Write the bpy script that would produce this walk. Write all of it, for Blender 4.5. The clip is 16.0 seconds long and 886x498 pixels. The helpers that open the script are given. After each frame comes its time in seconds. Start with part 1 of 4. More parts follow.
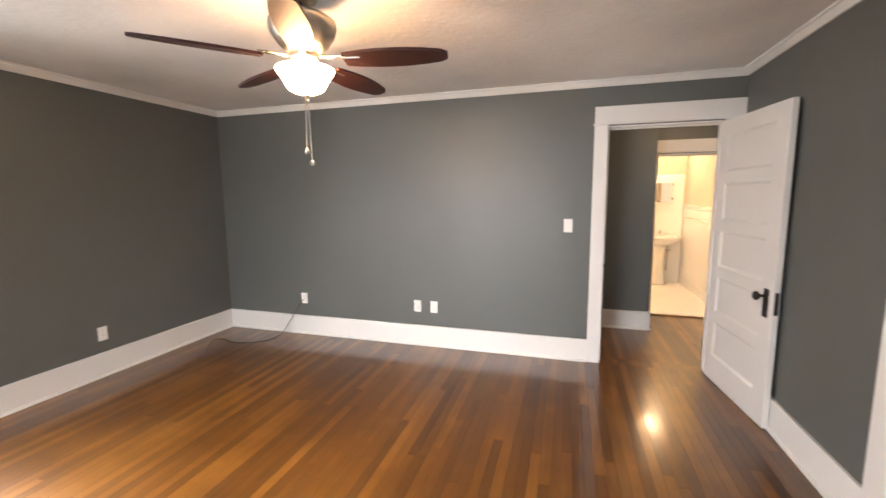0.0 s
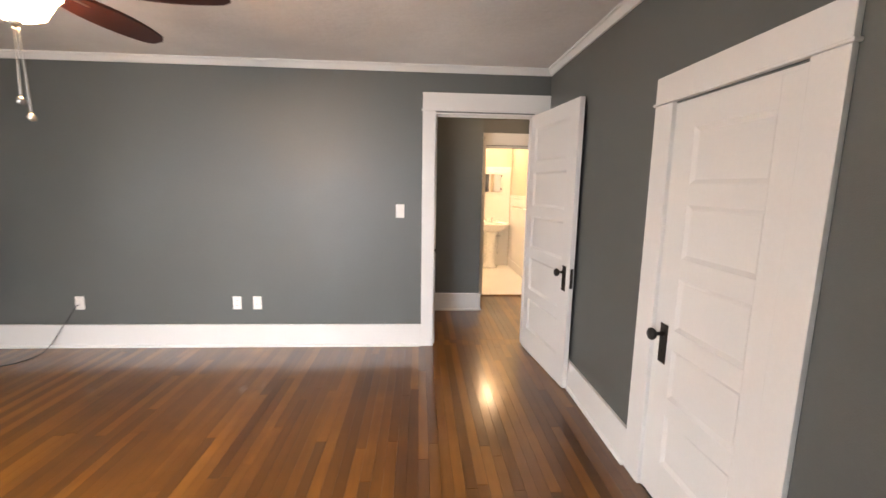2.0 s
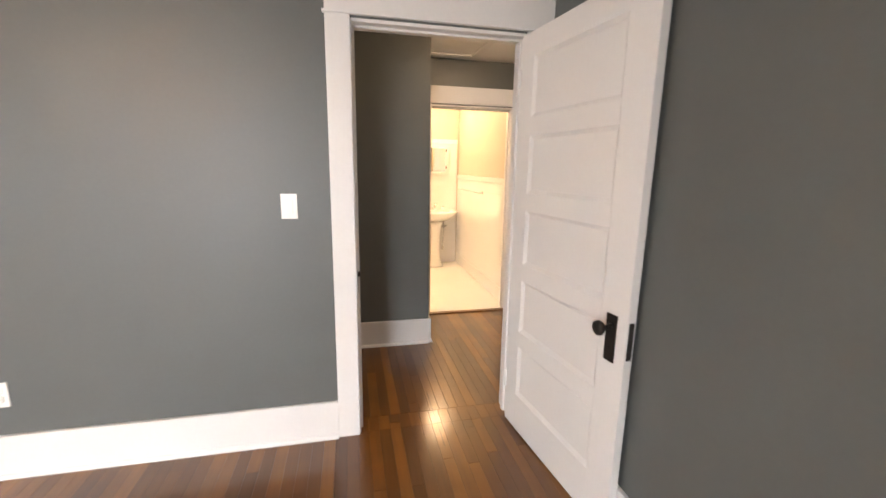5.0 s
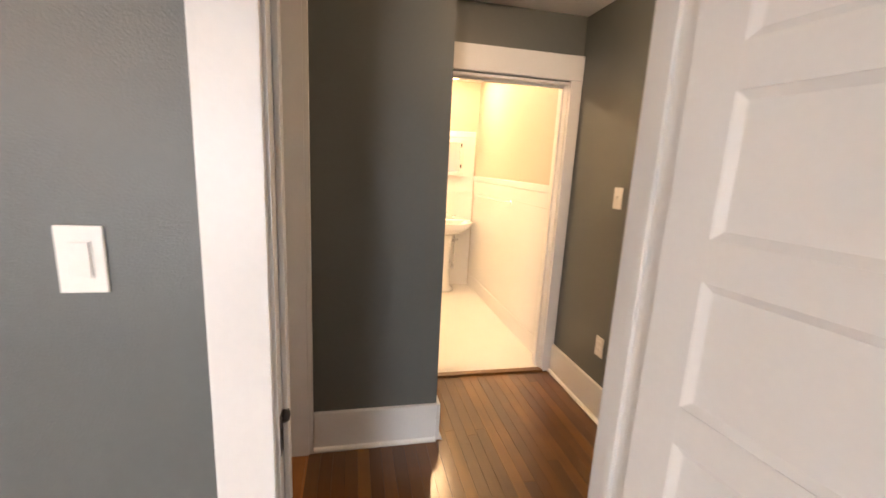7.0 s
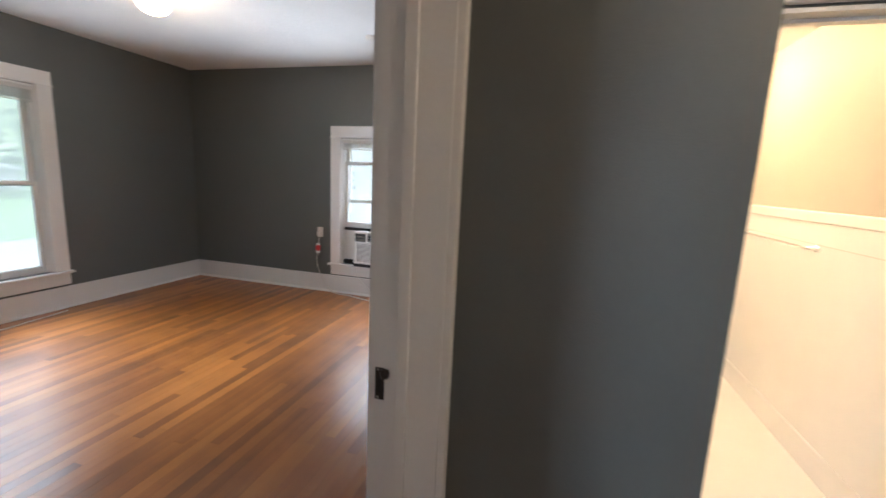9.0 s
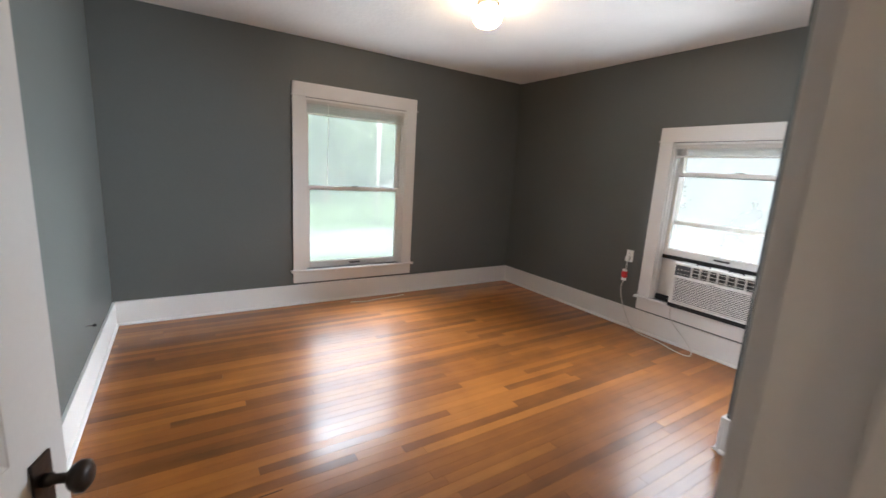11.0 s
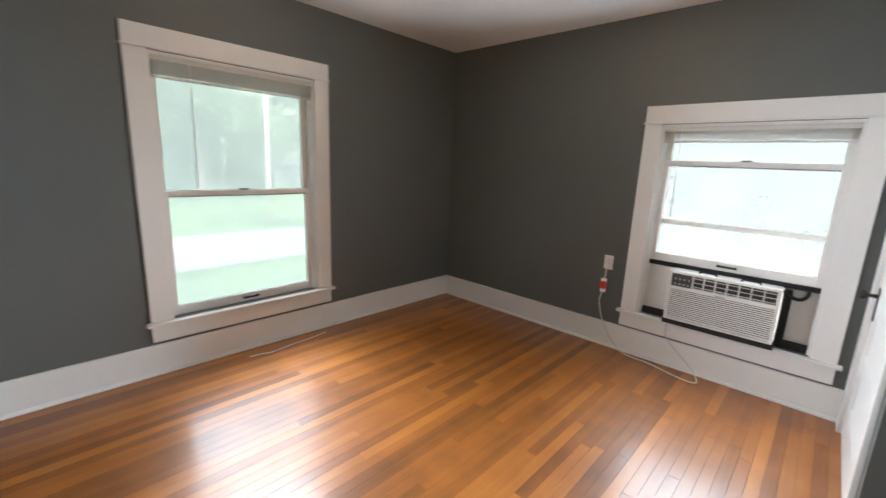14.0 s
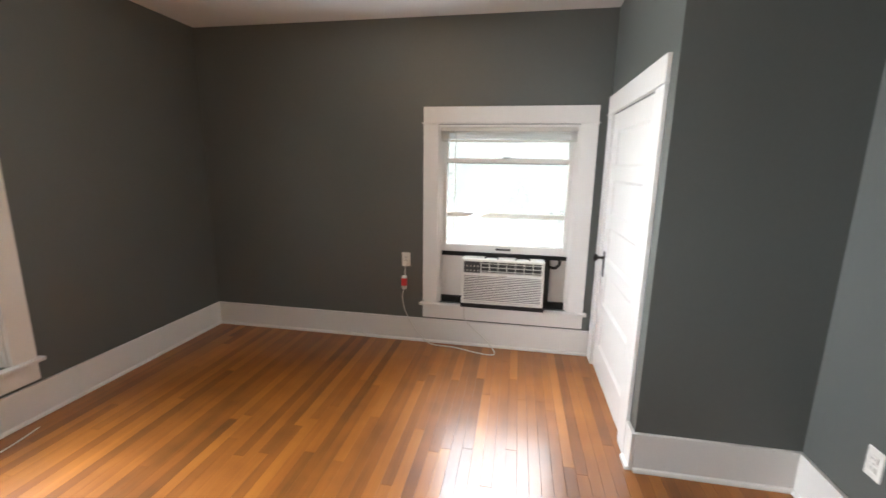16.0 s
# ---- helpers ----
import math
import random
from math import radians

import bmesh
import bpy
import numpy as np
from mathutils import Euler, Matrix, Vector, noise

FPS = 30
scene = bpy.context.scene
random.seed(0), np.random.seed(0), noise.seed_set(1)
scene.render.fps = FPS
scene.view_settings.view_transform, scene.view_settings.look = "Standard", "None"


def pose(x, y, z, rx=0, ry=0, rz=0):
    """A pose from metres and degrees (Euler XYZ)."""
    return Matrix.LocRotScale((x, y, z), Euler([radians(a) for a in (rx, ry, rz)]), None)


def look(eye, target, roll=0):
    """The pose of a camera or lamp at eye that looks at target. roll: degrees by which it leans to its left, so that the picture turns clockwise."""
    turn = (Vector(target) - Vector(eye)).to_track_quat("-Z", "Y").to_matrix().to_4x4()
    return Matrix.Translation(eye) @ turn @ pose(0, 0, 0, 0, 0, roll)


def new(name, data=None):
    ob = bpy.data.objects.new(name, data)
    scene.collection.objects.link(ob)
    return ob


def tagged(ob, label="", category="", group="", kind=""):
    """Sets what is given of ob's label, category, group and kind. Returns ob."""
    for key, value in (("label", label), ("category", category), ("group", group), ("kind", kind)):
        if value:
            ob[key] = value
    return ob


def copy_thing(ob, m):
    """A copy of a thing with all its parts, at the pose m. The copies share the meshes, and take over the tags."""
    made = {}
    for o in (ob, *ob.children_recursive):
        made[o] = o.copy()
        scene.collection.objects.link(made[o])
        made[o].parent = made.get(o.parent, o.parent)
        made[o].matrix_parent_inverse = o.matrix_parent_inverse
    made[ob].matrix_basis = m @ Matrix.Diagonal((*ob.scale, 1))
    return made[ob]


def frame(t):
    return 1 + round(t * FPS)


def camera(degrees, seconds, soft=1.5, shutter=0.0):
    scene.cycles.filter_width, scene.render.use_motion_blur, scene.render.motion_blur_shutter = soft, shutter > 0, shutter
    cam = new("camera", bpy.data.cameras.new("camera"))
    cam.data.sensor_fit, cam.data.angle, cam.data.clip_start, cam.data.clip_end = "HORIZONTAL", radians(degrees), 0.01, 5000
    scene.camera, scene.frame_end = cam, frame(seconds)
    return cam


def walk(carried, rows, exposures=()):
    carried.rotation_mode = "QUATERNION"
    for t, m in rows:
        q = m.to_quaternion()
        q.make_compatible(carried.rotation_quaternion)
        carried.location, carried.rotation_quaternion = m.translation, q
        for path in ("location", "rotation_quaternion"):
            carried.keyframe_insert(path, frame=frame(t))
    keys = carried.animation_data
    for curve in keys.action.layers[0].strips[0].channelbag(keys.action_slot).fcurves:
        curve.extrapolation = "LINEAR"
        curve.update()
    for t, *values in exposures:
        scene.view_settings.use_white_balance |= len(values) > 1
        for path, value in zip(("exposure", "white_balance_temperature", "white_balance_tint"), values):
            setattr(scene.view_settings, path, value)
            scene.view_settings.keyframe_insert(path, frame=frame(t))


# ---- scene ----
cam = camera(94.2, 16.0, shutter=0.5)
PATH = [
    (0, (-1.274, -3.749, 1.481), (-1.847, -1.85, 1.224), -0.5),
    (0.5, (-1.227, -3.748, 1.47), (-1.596, -1.8, 1.212), -0.3),
    (1, (-1.159, -3.736, 1.466), (-1.355, -1.764, 1.196), 0.1),
    (1.5, (-1.111, -3.688, 1.446), (-1.137, -1.708, 1.162), 0.6),
    (2, (-1.097, -3.571, 1.429), (-0.981, -1.597, 1.128), 1.0),
    (2.5, (-1.133, -3.356, 1.417), (-0.873, -1.396, 1.113), 1.6),
    (3, (-1.115, -3.105, 1.39), (-0.794, -1.154, 1.091), 0.8),
    (3.2, (-1.09, -3.002, 1.385), (-0.762, -1.053, 1.074), 0.6),
    (5.5, (-0.987, -1.677, 1.403), (-0.491, 0.221, 1.014), 1.7),
    (6, (-0.977, -1.316, 1.402), (-0.43, 0.571, 1.029), 2.3),
    (6.5, (-0.902, -1.03, 1.401), (-0.389, 0.867, 1.029), 2.7),
    (7, (-0.818, -0.787, 1.396), (-0.392, 1.126, 1.001), 2.9),
    (7.5, (-0.794, -0.52, 1.387), (-0.502, 1.417, 0.983), 3.0),
    (8, (-0.752, -0.282, 1.391), (-0.719, 1.676, 0.986), 2.8),
    (8.5, (-0.718, -0.078, 1.381), (-0.986, 1.87, 1.013), 2.1),
    (9, (-0.773, 0.105, 1.371), (-1.291, 2.008, 1.04), 2.7),
    (9.5, (-0.833, 0.231, 1.385), (-1.696, 2.006, 1.059), 3.2),
    (10, (-0.884, 0.364, 1.412), (-2.164, 1.86, 1.058), 3.6),
    (12.3, (-1.475, 0.896, 1.417), (-3.2, 1.841, 1.052), 3.6),
    (12.5, (-1.546, 0.913, 1.423), (-3.256, 1.881, 1.052), 3.7),
    (13, (-1.793, 0.927, 1.428), (-3.426, 2.018, 1.048), 3.4),
    (13.5, (-1.986, 0.93, 1.436), (-3.505, 2.171, 1.042), 2.9),
    (14, (-2.176, 1.023, 1.44), (-3.515, 2.452, 1.031), 2.4),
    (14.5, (-2.319, 1.132, 1.446), (-3.421, 2.749, 1.032), 2.1),
    (15, (-2.427, 1.163, 1.435), (-3.284, 2.925, 1.035), 1.9),
    (15.5, (-2.519, 1.139, 1.449), (-3.1, 3.012, 1.057), 1.5),
    (16, (-2.547, 1.123, 1.462), (-2.891, 3.053, 1.068), 0.9),
]
EXPOSURES = [(0.0, 3.25, 6850, 19), (3.0, 3.3, 6750, 19), (6.0, 3.4, 6750, 18), (7.6, 3.35, 6850, 20), (8.6, 3.3, 6100, 16), (9.5, 3.25, 5450, 13), (10.1, 3.25, 6050, 15), (14.0, 3.25, 6050, 14), (16.0, 3.35, 6350, 15)]
walk(cam, [(t, look(eye, target, roll)) for t, eye, target, roll in PATH], EXPOSURES)
BATH_WATTS, FAN_GLOW, GLOBE_GLOW, ROOM_WATTS, BED_WATTS, HALL_GLOW = 4.5, 13.5, 5.2, 15.5, 11.0, 5.5

# ---- world and lights ----
world = bpy.data.worlds.new("sky")
world.use_nodes = True
scene.world = world
wn = world.node_tree
sky = wn.nodes.new("ShaderNodeTexSky")
sky.sky_type = 'NISHITA'
sky.sun_disc = False
sky.sun_elevation = radians(50)
sky.sun_rotation = radians(90)
sky.air_density, sky.dust_density, sky.ozone_density = 1.5, 8.0, 1.0
soft_sky = wn.nodes.new("ShaderNodeHueSaturation")
soft_sky.inputs["Saturation"].default_value = 0.28
wn.links.new(sky.outputs["Color"], soft_sky.inputs["Color"])
wn.links.new(soft_sky.outputs["Color"], wn.nodes["Background"].inputs["Color"])
wn.nodes["Background"].inputs["Strength"].default_value = 0.125

sun_data = bpy.data.lights.new("sun", 'SUN')
sun_data.energy, sun_data.angle, sun_data.color = 1.2, radians(12), (1.0, 0.96, 0.9)
sun = new("sun", sun_data)
sun.matrix_world = look((20, 0, 24), (0, 0, 0))

# warm ceiling bulb of the bathroom, out of sight to the west of its door
bath_data = bpy.data.lights.new("bath_light", 'POINT')
bath_data.shadow_soft_size, bath_data.energy, bath_data.color = 0.06, BATH_WATTS, (1.0, 0.70, 0.40)
bath_lamp = new("bath_light", bath_data)
bath_lamp.matrix_world = pose(-0.8, 2.46, 2.2)


def window_light(name, x, y, z, facing, down, wide, high, watts, spread=180, turn=0, tone=(0.91, 0.98, 1.0)):
    """Sky light that enters by a window's opening."""
    d = bpy.data.lights.new(name, 'AREA')
    d.shape, d.size, d.size_y, d.energy, d.spread = 'RECTANGLE', wide, high, watts, radians(spread)
    d.color = tone
    ob = new(name, d)
    ob.matrix_world = pose(x, y, z, 90 - down, 0, {"n": 0, "s": 180, "w": 90, "e": -90}[facing] + turn)


# second room: what the west window throws to the north and east, the north window to the west and south
window_light("window_light_west", -5.16, 2.1, 1.3, "e", 4, 0.34, 0.7, ROOM_WATTS * 0.135, 64, 19)
window_light("window_light_north", -2.6, 4.29, 1.25, "s", 6, 0.3, 0.45, ROOM_WATTS * 0.24, 64, -17)
# light of the sky, slanting down through each pane to the floor
for z in (0.62, 0.98, 1.34, 1.7):
    window_light("window_light_west_sky", -5.18, 2.21, z, "e", 42, 0.94, 0.34, ROOM_WATTS * 0.0088, 62)
for z in (0.98, 1.24, 1.5):
    window_light("window_light_north_sky", -2.64, 4.3, z, "s", 42, 0.92, 0.26, ROOM_WATTS * 0.0058, 62)
# light of the high sky, falling steeply on the floor before the windows
window_light("window_light_west_high", -5.12, 2.21, 1.6, "e", 62, 0.9, 0.24, ROOM_WATTS * 0.055, 70)
window_light("window_light_north_high", -2.64, 4.25, 1.5, "s", 62, 0.9, 0.24, ROOM_WATTS * 0.028, 70)
window_light("window_light_west_ground", -5.14, 2.21, 0.9, "e", -40, 0.9, 0.4, ROOM_WATTS * 0.05, 110)
window_light("window_light_north_ground", -2.64, 4.27, 1.0, "s", -40, 0.8, 0.3, ROOM_WATTS * 0.05, 90, -22)
SKYLIT = (0.86, 0.94, 1.0)
window_light("window_light_bedroom_west", -5.03, -2.8, 1.32, "e", 14, 1.05, 1.4, BED_WATTS * 0.34, 140, tone=SKYLIT)
window_light("window_light_bedroom_south", -3.9, -4.8, 1.32, "n", 8, 0.95, 1.4, BED_WATTS * 0.18, 150, tone=SKYLIT)
window_light("window_light_bedroom_near", -2.35, -4.75, 1.32, "n", 24, 1.0, 1.3, BED_WATTS * 0.5, 100, tone=SKYLIT)
for z in (0.8, 1.12, 1.44, 1.76):
    window_light("window_light_bedroom_sky", -4.93, -2.83, z, "e", 42, 1.0, 0.3, BED_WATTS * 0.04, 62, tone=SKYLIT)


# ---- materials ----
def material(name, color, rough=0.5, metal=0.0, vary=0.06, scale=6.0, grain=0.02, bump=0.0, bump_scale=60.0, spec=0.5, coat=0.0, rough_vary=0.08):
    """A procedural surface: colour with large and fine variation, uneven gloss and a fine relief."""
    m = bpy.data.materials.new(name)
    m.use_nodes = True
    n, l = m.node_tree.nodes, m.node_tree.links
    b = n["Principled BSDF"]
    b.inputs["Metallic"].default_value = metal
    b.inputs["Specular IOR Level"].default_value = spec
    b.inputs["Coat Weight"].default_value = coat
    co = n.new("ShaderNodeNewGeometry").outputs["Position"]

    def noise_at(s, detail=4.0):
        t = n.new("ShaderNodeTexNoise")
        t.inputs["Scale"].default_value, t.inputs["Detail"].default_value = s, detail
        l.new(co, t.inputs["Vector"])
        return t.outputs["Fac"]

    def spread(src, amount):
        r = n.new("ShaderNodeMapRange")
        r.inputs["From Min"].default_value, r.inputs["From Max"].default_value = 0.3, 0.7
        r.inputs["To Min"].default_value, r.inputs["To Max"].default_value = 1 - amount, 1 + amount
        l.new(src, r.inputs["Value"])
        return r.outputs["Result"]

    large, fine = noise_at(scale / 4), noise_at(scale * 14, 6)
    mul = n.new("ShaderNodeMath")
    mul.operation = 'MULTIPLY'
    l.new(spread(large, vary), mul.inputs[0])
    l.new(spread(fine, grain), mul.inputs[1])
    col = n.new("ShaderNodeVectorMath")
    col.operation = 'SCALE'
    col.inputs[0].default_value = color
    l.new(mul.outputs[0], col.inputs["Scale"])
    l.new(col.outputs[0], b.inputs["Base Color"])
    rr = n.new("ShaderNodeMapRange")
    rr.inputs["To Min"].default_value, rr.inputs["To Max"].default_value = max(0.02, rough - rough_vary), min(1, rough + rough_vary)
    l.new(large, rr.inputs["Value"])
    l.new(rr.outputs["Result"], b.inputs["Roughness"])
    if bump:
        bp = n.new("ShaderNodeBump")
        bp.inputs["Strength"].default_value, bp.inputs["Distance"].default_value = bump, 0.004
        l.new(noise_at(bump_scale, 5), bp.inputs["Height"])
        l.new(bp.outputs["Normal"], b.inputs["Normal"])
    return m


def glowing(name, color, strength):
    m = bpy.data.materials.new(name)
    m.use_nodes = True
    b = m.node_tree.nodes["Principled BSDF"]
    b.inputs["Base Color"].default_value = (0.9, 0.85, 0.75, 1)
    b.inputs["Emission Color"].default_value = (*color, 1)
    b.inputs["Emission Strength"].default_value = strength
    return m


def glass(name):
    m = bpy.data.materials.new(name)
    m.use_nodes = True
    b = m.node_tree.nodes["Principled BSDF"]
    b.inputs["Base Color"].default_value = (0.97, 0.99, 0.98, 1)
    b.inputs["Transmission Weight"].default_value = 1.0
    b.inputs["Roughness"].default_value = 0.0
    b.inputs["IOR"].default_value = 1.05
    return m


def glare_glass(name, veil):
    """Storm glass, glare imitated by a film: lets most light by, scatters the rest."""
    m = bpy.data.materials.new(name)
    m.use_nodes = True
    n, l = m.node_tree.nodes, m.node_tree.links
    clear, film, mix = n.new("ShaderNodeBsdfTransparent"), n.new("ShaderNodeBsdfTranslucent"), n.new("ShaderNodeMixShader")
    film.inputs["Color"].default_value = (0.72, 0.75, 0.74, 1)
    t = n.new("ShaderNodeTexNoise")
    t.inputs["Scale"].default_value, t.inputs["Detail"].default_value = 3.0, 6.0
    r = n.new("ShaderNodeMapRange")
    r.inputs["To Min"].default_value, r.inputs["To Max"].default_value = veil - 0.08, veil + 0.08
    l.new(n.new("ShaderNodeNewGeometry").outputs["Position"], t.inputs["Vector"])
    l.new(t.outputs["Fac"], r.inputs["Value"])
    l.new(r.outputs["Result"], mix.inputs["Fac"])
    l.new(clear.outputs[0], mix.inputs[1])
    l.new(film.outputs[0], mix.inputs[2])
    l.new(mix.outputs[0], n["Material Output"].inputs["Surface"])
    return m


def plank_wood(name, along, dark, mid, light, rough=0.3, coat=0.0):
    """Varnished strip flooring: each board its own tone, with grain along it and worn, darker stains."""
    m = bpy.data.materials.new(name)
    m.use_nodes = True
    n, l = m.node_tree.nodes, m.node_tree.links
    b = n["Principled BSDF"]
    geo = n.new("ShaderNodeNewGeometry")
    info = n.new("ShaderNodeObjectInfo")
    add = n.new("ShaderNodeMath")
    add.operation = 'ADD'
    l.new(info.outputs["Random"], add.inputs[0])
    l.new(geo.outputs["Random Per Island"], add.inputs[1])
    one = n.new("ShaderNodeMath")
    one.operation = 'FRACT'
    l.new(add.outputs[0], one.inputs[0])
    shift = n.new("ShaderNodeVectorMath")
    shift.operation = 'SCALE'
    shift.inputs[0].default_value = (7.1, 13.7, 3.3)
    l.new(one.outputs[0], shift.inputs["Scale"])
    moved = n.new("ShaderNodeVectorMath")
    moved.operation = 'ADD'
    l.new(geo.outputs["Position"], moved.inputs[0])
    l.new(shift.outputs[0], moved.inputs[1])
    stretch = n.new("ShaderNodeVectorMath")
    stretch.operation = 'MULTIPLY'
    stretch.inputs[1].default_value = (1, 0.06, 1) if along == "y" else (0.06, 1, 1)
    l.new(moved.outputs[0], stretch.inputs[0])
    grain = n.new("ShaderNodeTexNoise")
    grain.inputs["Scale"].default_value, grain.inputs["Detail"].default_value = 90, 3
    l.new(stretch.outputs[0], grain.inputs["Vector"])
    streak = n.new("ShaderNodeTexNoise")
    streak.inputs["Scale"].default_value, streak.inputs["Detail"].default_value = 14, 3
    l.new(stretch.outputs[0], streak.inputs["Vector"])
    stain = n.new("ShaderNodeTexNoise")
    stain.inputs["Scale"].default_value, stain.inputs["Detail"].default_value = 0.9, 3
    l.new(geo.outputs["Position"], stain.inputs["Vector"])
    scuff = n.new("ShaderNodeTexNoise")
    scuff.inputs["Scale"].default_value, scuff.inputs["Detail"].default_value = 4.5, 5
    l.new(geo.outputs["Position"], scuff.inputs["Vector"])

    def weigh(terms):
        last = None
        for src, w in terms:
            mm = n.new("ShaderNodeMath")
            mm.operation = 'MULTIPLY_ADD'
            l.new(src, mm.inputs[0])
            mm.inputs[1].default_value = w
            if last is None:
                mm.inputs[2].default_value = 0.0
            else:
                l.new(last, mm.inputs[2])
            last = mm.outputs[0]
        return last

    fac = weigh(((one.outputs[0], 0.22), (grain.outputs["Fac"], 0.08), (streak.outputs["Fac"], 0.19), (stain.outputs["Fac"], 0.31), (scuff.outputs["Fac"], 0.20)))
    ramp = n.new("ShaderNodeValToRGB")
    e = ramp.color_ramp.elements
    e[0].position, e[0].color = 0.28, (*dark, 1)
    e[1].position, e[1].color = 0.76, (*light, 1)
    k = e.new(0.52)
    k.color = (*mid, 1)
    l.new(fac, ramp.inputs["Fac"])
    l.new(ramp.outputs["Color"], b.inputs["Base Color"])
    rr = n.new("ShaderNodeMapRange")
    rr.inputs["To Min"].default_value, rr.inputs["To Max"].default_value = rough + 0.08, rough + 0.3
    l.new(weigh(((stain.outputs["Fac"], 0.6), (grain.outputs["Fac"], 0.4))), rr.inputs["Value"])
    l.new(rr.outputs["Result"], b.inputs["Roughness"])
    b.inputs["Coat Weight"].default_value, b.inputs["Coat Roughness"].default_value = coat, rough * 0.75
    worn = n.new("ShaderNodeMapRange")
    worn.inputs["From Min"].default_value, worn.inputs["From Max"].default_value = 0.35, 0.65
    worn.inputs["To Min"].default_value, worn.inputs["To Max"].default_value = rough * 0.55, rough * 1.1
    l.new(weigh(((stain.outputs["Fac"], 0.3), (scuff.outputs["Fac"], 0.3), (streak.outputs["Fac"], 0.25), (one.outputs[0], 0.15))), worn.inputs["Value"])
    l.new(worn.outputs["Result"], b.inputs["Coat Roughness"])
    b.inputs["Specular IOR Level"].default_value, b.inputs["Coat IOR"].default_value = 0.4, 1.55
    bp = n.new("ShaderNodeBump")
    bp.inputs["Strength"].default_value, bp.inputs["Distance"].default_value = 0.012, 0.002
    l.new(weigh(((grain.outputs["Fac"], 0.5), (streak.outputs["Fac"], 1.0))), bp.inputs["Height"])
    l.new(bp.outputs["Normal"], b.inputs["Normal"])
    return m


GREY = material("grey_wall_paint", (0.106, 0.115, 0.108), 0.42, vary=0.05, scale=4, grain=0.02, bump=0.25, bump_scale=220)
WHITE = material("white_trim_paint", (0.71, 0.70, 0.675), 0.38, vary=0.03, scale=5, grain=0.012, bump=0.10, bump_scale=90)
CEIL_ONE = material("textured_ceiling", (0.74, 0.72, 0.69), 0.75, vary=0.10, scale=6, grain=0.03, bump=1.0, bump_scale=22)
CEIL_TWO = material("ceiling_paint", (0.80, 0.79, 0.76), 0.75, vary=0.04, scale=7, grain=0.03, bump=0.8, bump_scale=26)
BEIGE = material("beige_bath_paint", (0.52, 0.47, 0.38), 0.55, vary=0.03, grain=0.01)
TILE = material("white_glazed_tile", (0.80, 0.79, 0.76), 0.15, vary=0.02, grain=0.01)
GROUT = material("tile_grout", (0.6, 0.58, 0.54), 0.8)
PORCELAIN = material("white_porcelain", (0.85, 0.84, 0.82), 0.08, vary=0.01, grain=0.005)
CHROME = material("chrome", (0.75, 0.75, 0.76), 0.12, 1.0, vary=0.02)
MIRROR = material("mirror_glass", (0.88, 0.89, 0.89), 0.02, 1.0, vary=0.005, rough_vary=0.0)
BRONZE = material("dark_bronze", (0.028, 0.024, 0.021), 0.38, 0.6, vary=0.15, scale=30, grain=0.08, bump=0.2)
NICKEL = material("brushed_nickel", (0.42, 0.40, 0.36), 0.3, 1.0, vary=0.06, scale=20)
CHERRY = plank_wood("cherry_blade_veneer", "x", (0.014, 0.004, 0.003), (0.034, 0.008, 0.006), (0.055, 0.014, 0.010), 0.3)
OAK = plank_wood("varnished_oak_strips", "y", (0.040, 0.0135, 0.0026), (0.134, 0.0495, 0.0058), (0.30, 0.122, 0.0155), 0.19, 0.75)
# second room's copy of the oak, its brighter light put into lighter tones
LIT_OAK = plank_wood("lit_oak_strips", "y", (0.074, 0.024, 0.0042), (0.28, 0.093, 0.0125), (0.50, 0.185, 0.028), 0.24, 0.6)
SUBFLOOR = material("dark_joint", (0.02, 0.012, 0.007), 0.8)
PLATE = material("white_plastic", (0.80, 0.79, 0.75), 0.35, vary=0.02, grain=0.01)
AC_WHITE = material("off_white_plastic", (0.72, 0.72, 0.69), 0.4, vary=0.03, scale=12, grain=0.015)
AC_DARK = material("charcoal_plastic", (0.04, 0.042, 0.045), 0.5)
FOAM = material("black_foam", (0.012, 0.012, 0.012), 0.95, vary=0.2, grain=0.2, bump=0.6, bump_scale=150)
PANEL_W = material("accordion_vinyl", (0.68, 0.68, 0.66), 0.5)
RED = material("red_tag", (0.62, 0.03, 0.03), 0.45)
CORD = material("grey_white_cord", (0.55, 0.54, 0.50), 0.5)
BLACK_CORD = material("black_cable", (0.02, 0.02, 0.02), 0.5)
GLASS = glass("window_glass")
GLARE_GLASS = glare_glass("glare_storm_glass", 0.42)
THIN_GLARE_GLASS = glare_glass("thin_glare_storm_glass", 0.33)
BOWL = glowing("frosted_lit_glass", (1.0, 0.60, 0.29), FAN_GLOW)
BULB = glowing("lamp_bulb", (1.0, 0.60, 0.29), FAN_GLOW * 3)
BATH_GLOBE = glowing("lit_bath_globe", (1.0, 0.68, 0.36), 10.0)
HALL_GLOBE = glowing("lit_hall_globe", (1.0, 0.70, 0.42), HALL_GLOW)
GLOBE = glowing("lit_ceiling_globe", (1.0, 0.66, 0.33), GLOBE_GLOW)
BLIND = material("blind_slat", (0.56, 0.54, 0.50), 0.45)
GRASS = material("lawn", (0.05, 0.085, 0.032), 0.9, vary=0.35, scale=3, grain=0.3)
ROAD = material("pale_asphalt", (0.12, 0.12, 0.117), 0.9, vary=0.15, scale=2, grain=0.15)
BARK = material("bark", (0.16, 0.13, 0.10), 0.9, vary=0.3, scale=20, grain=0.3, bump=0.8, bump_scale=40)
LEAF = material("leaves", (0.11, 0.145, 0.075), 0.6, vary=0.35, scale=3, grain=0.3)
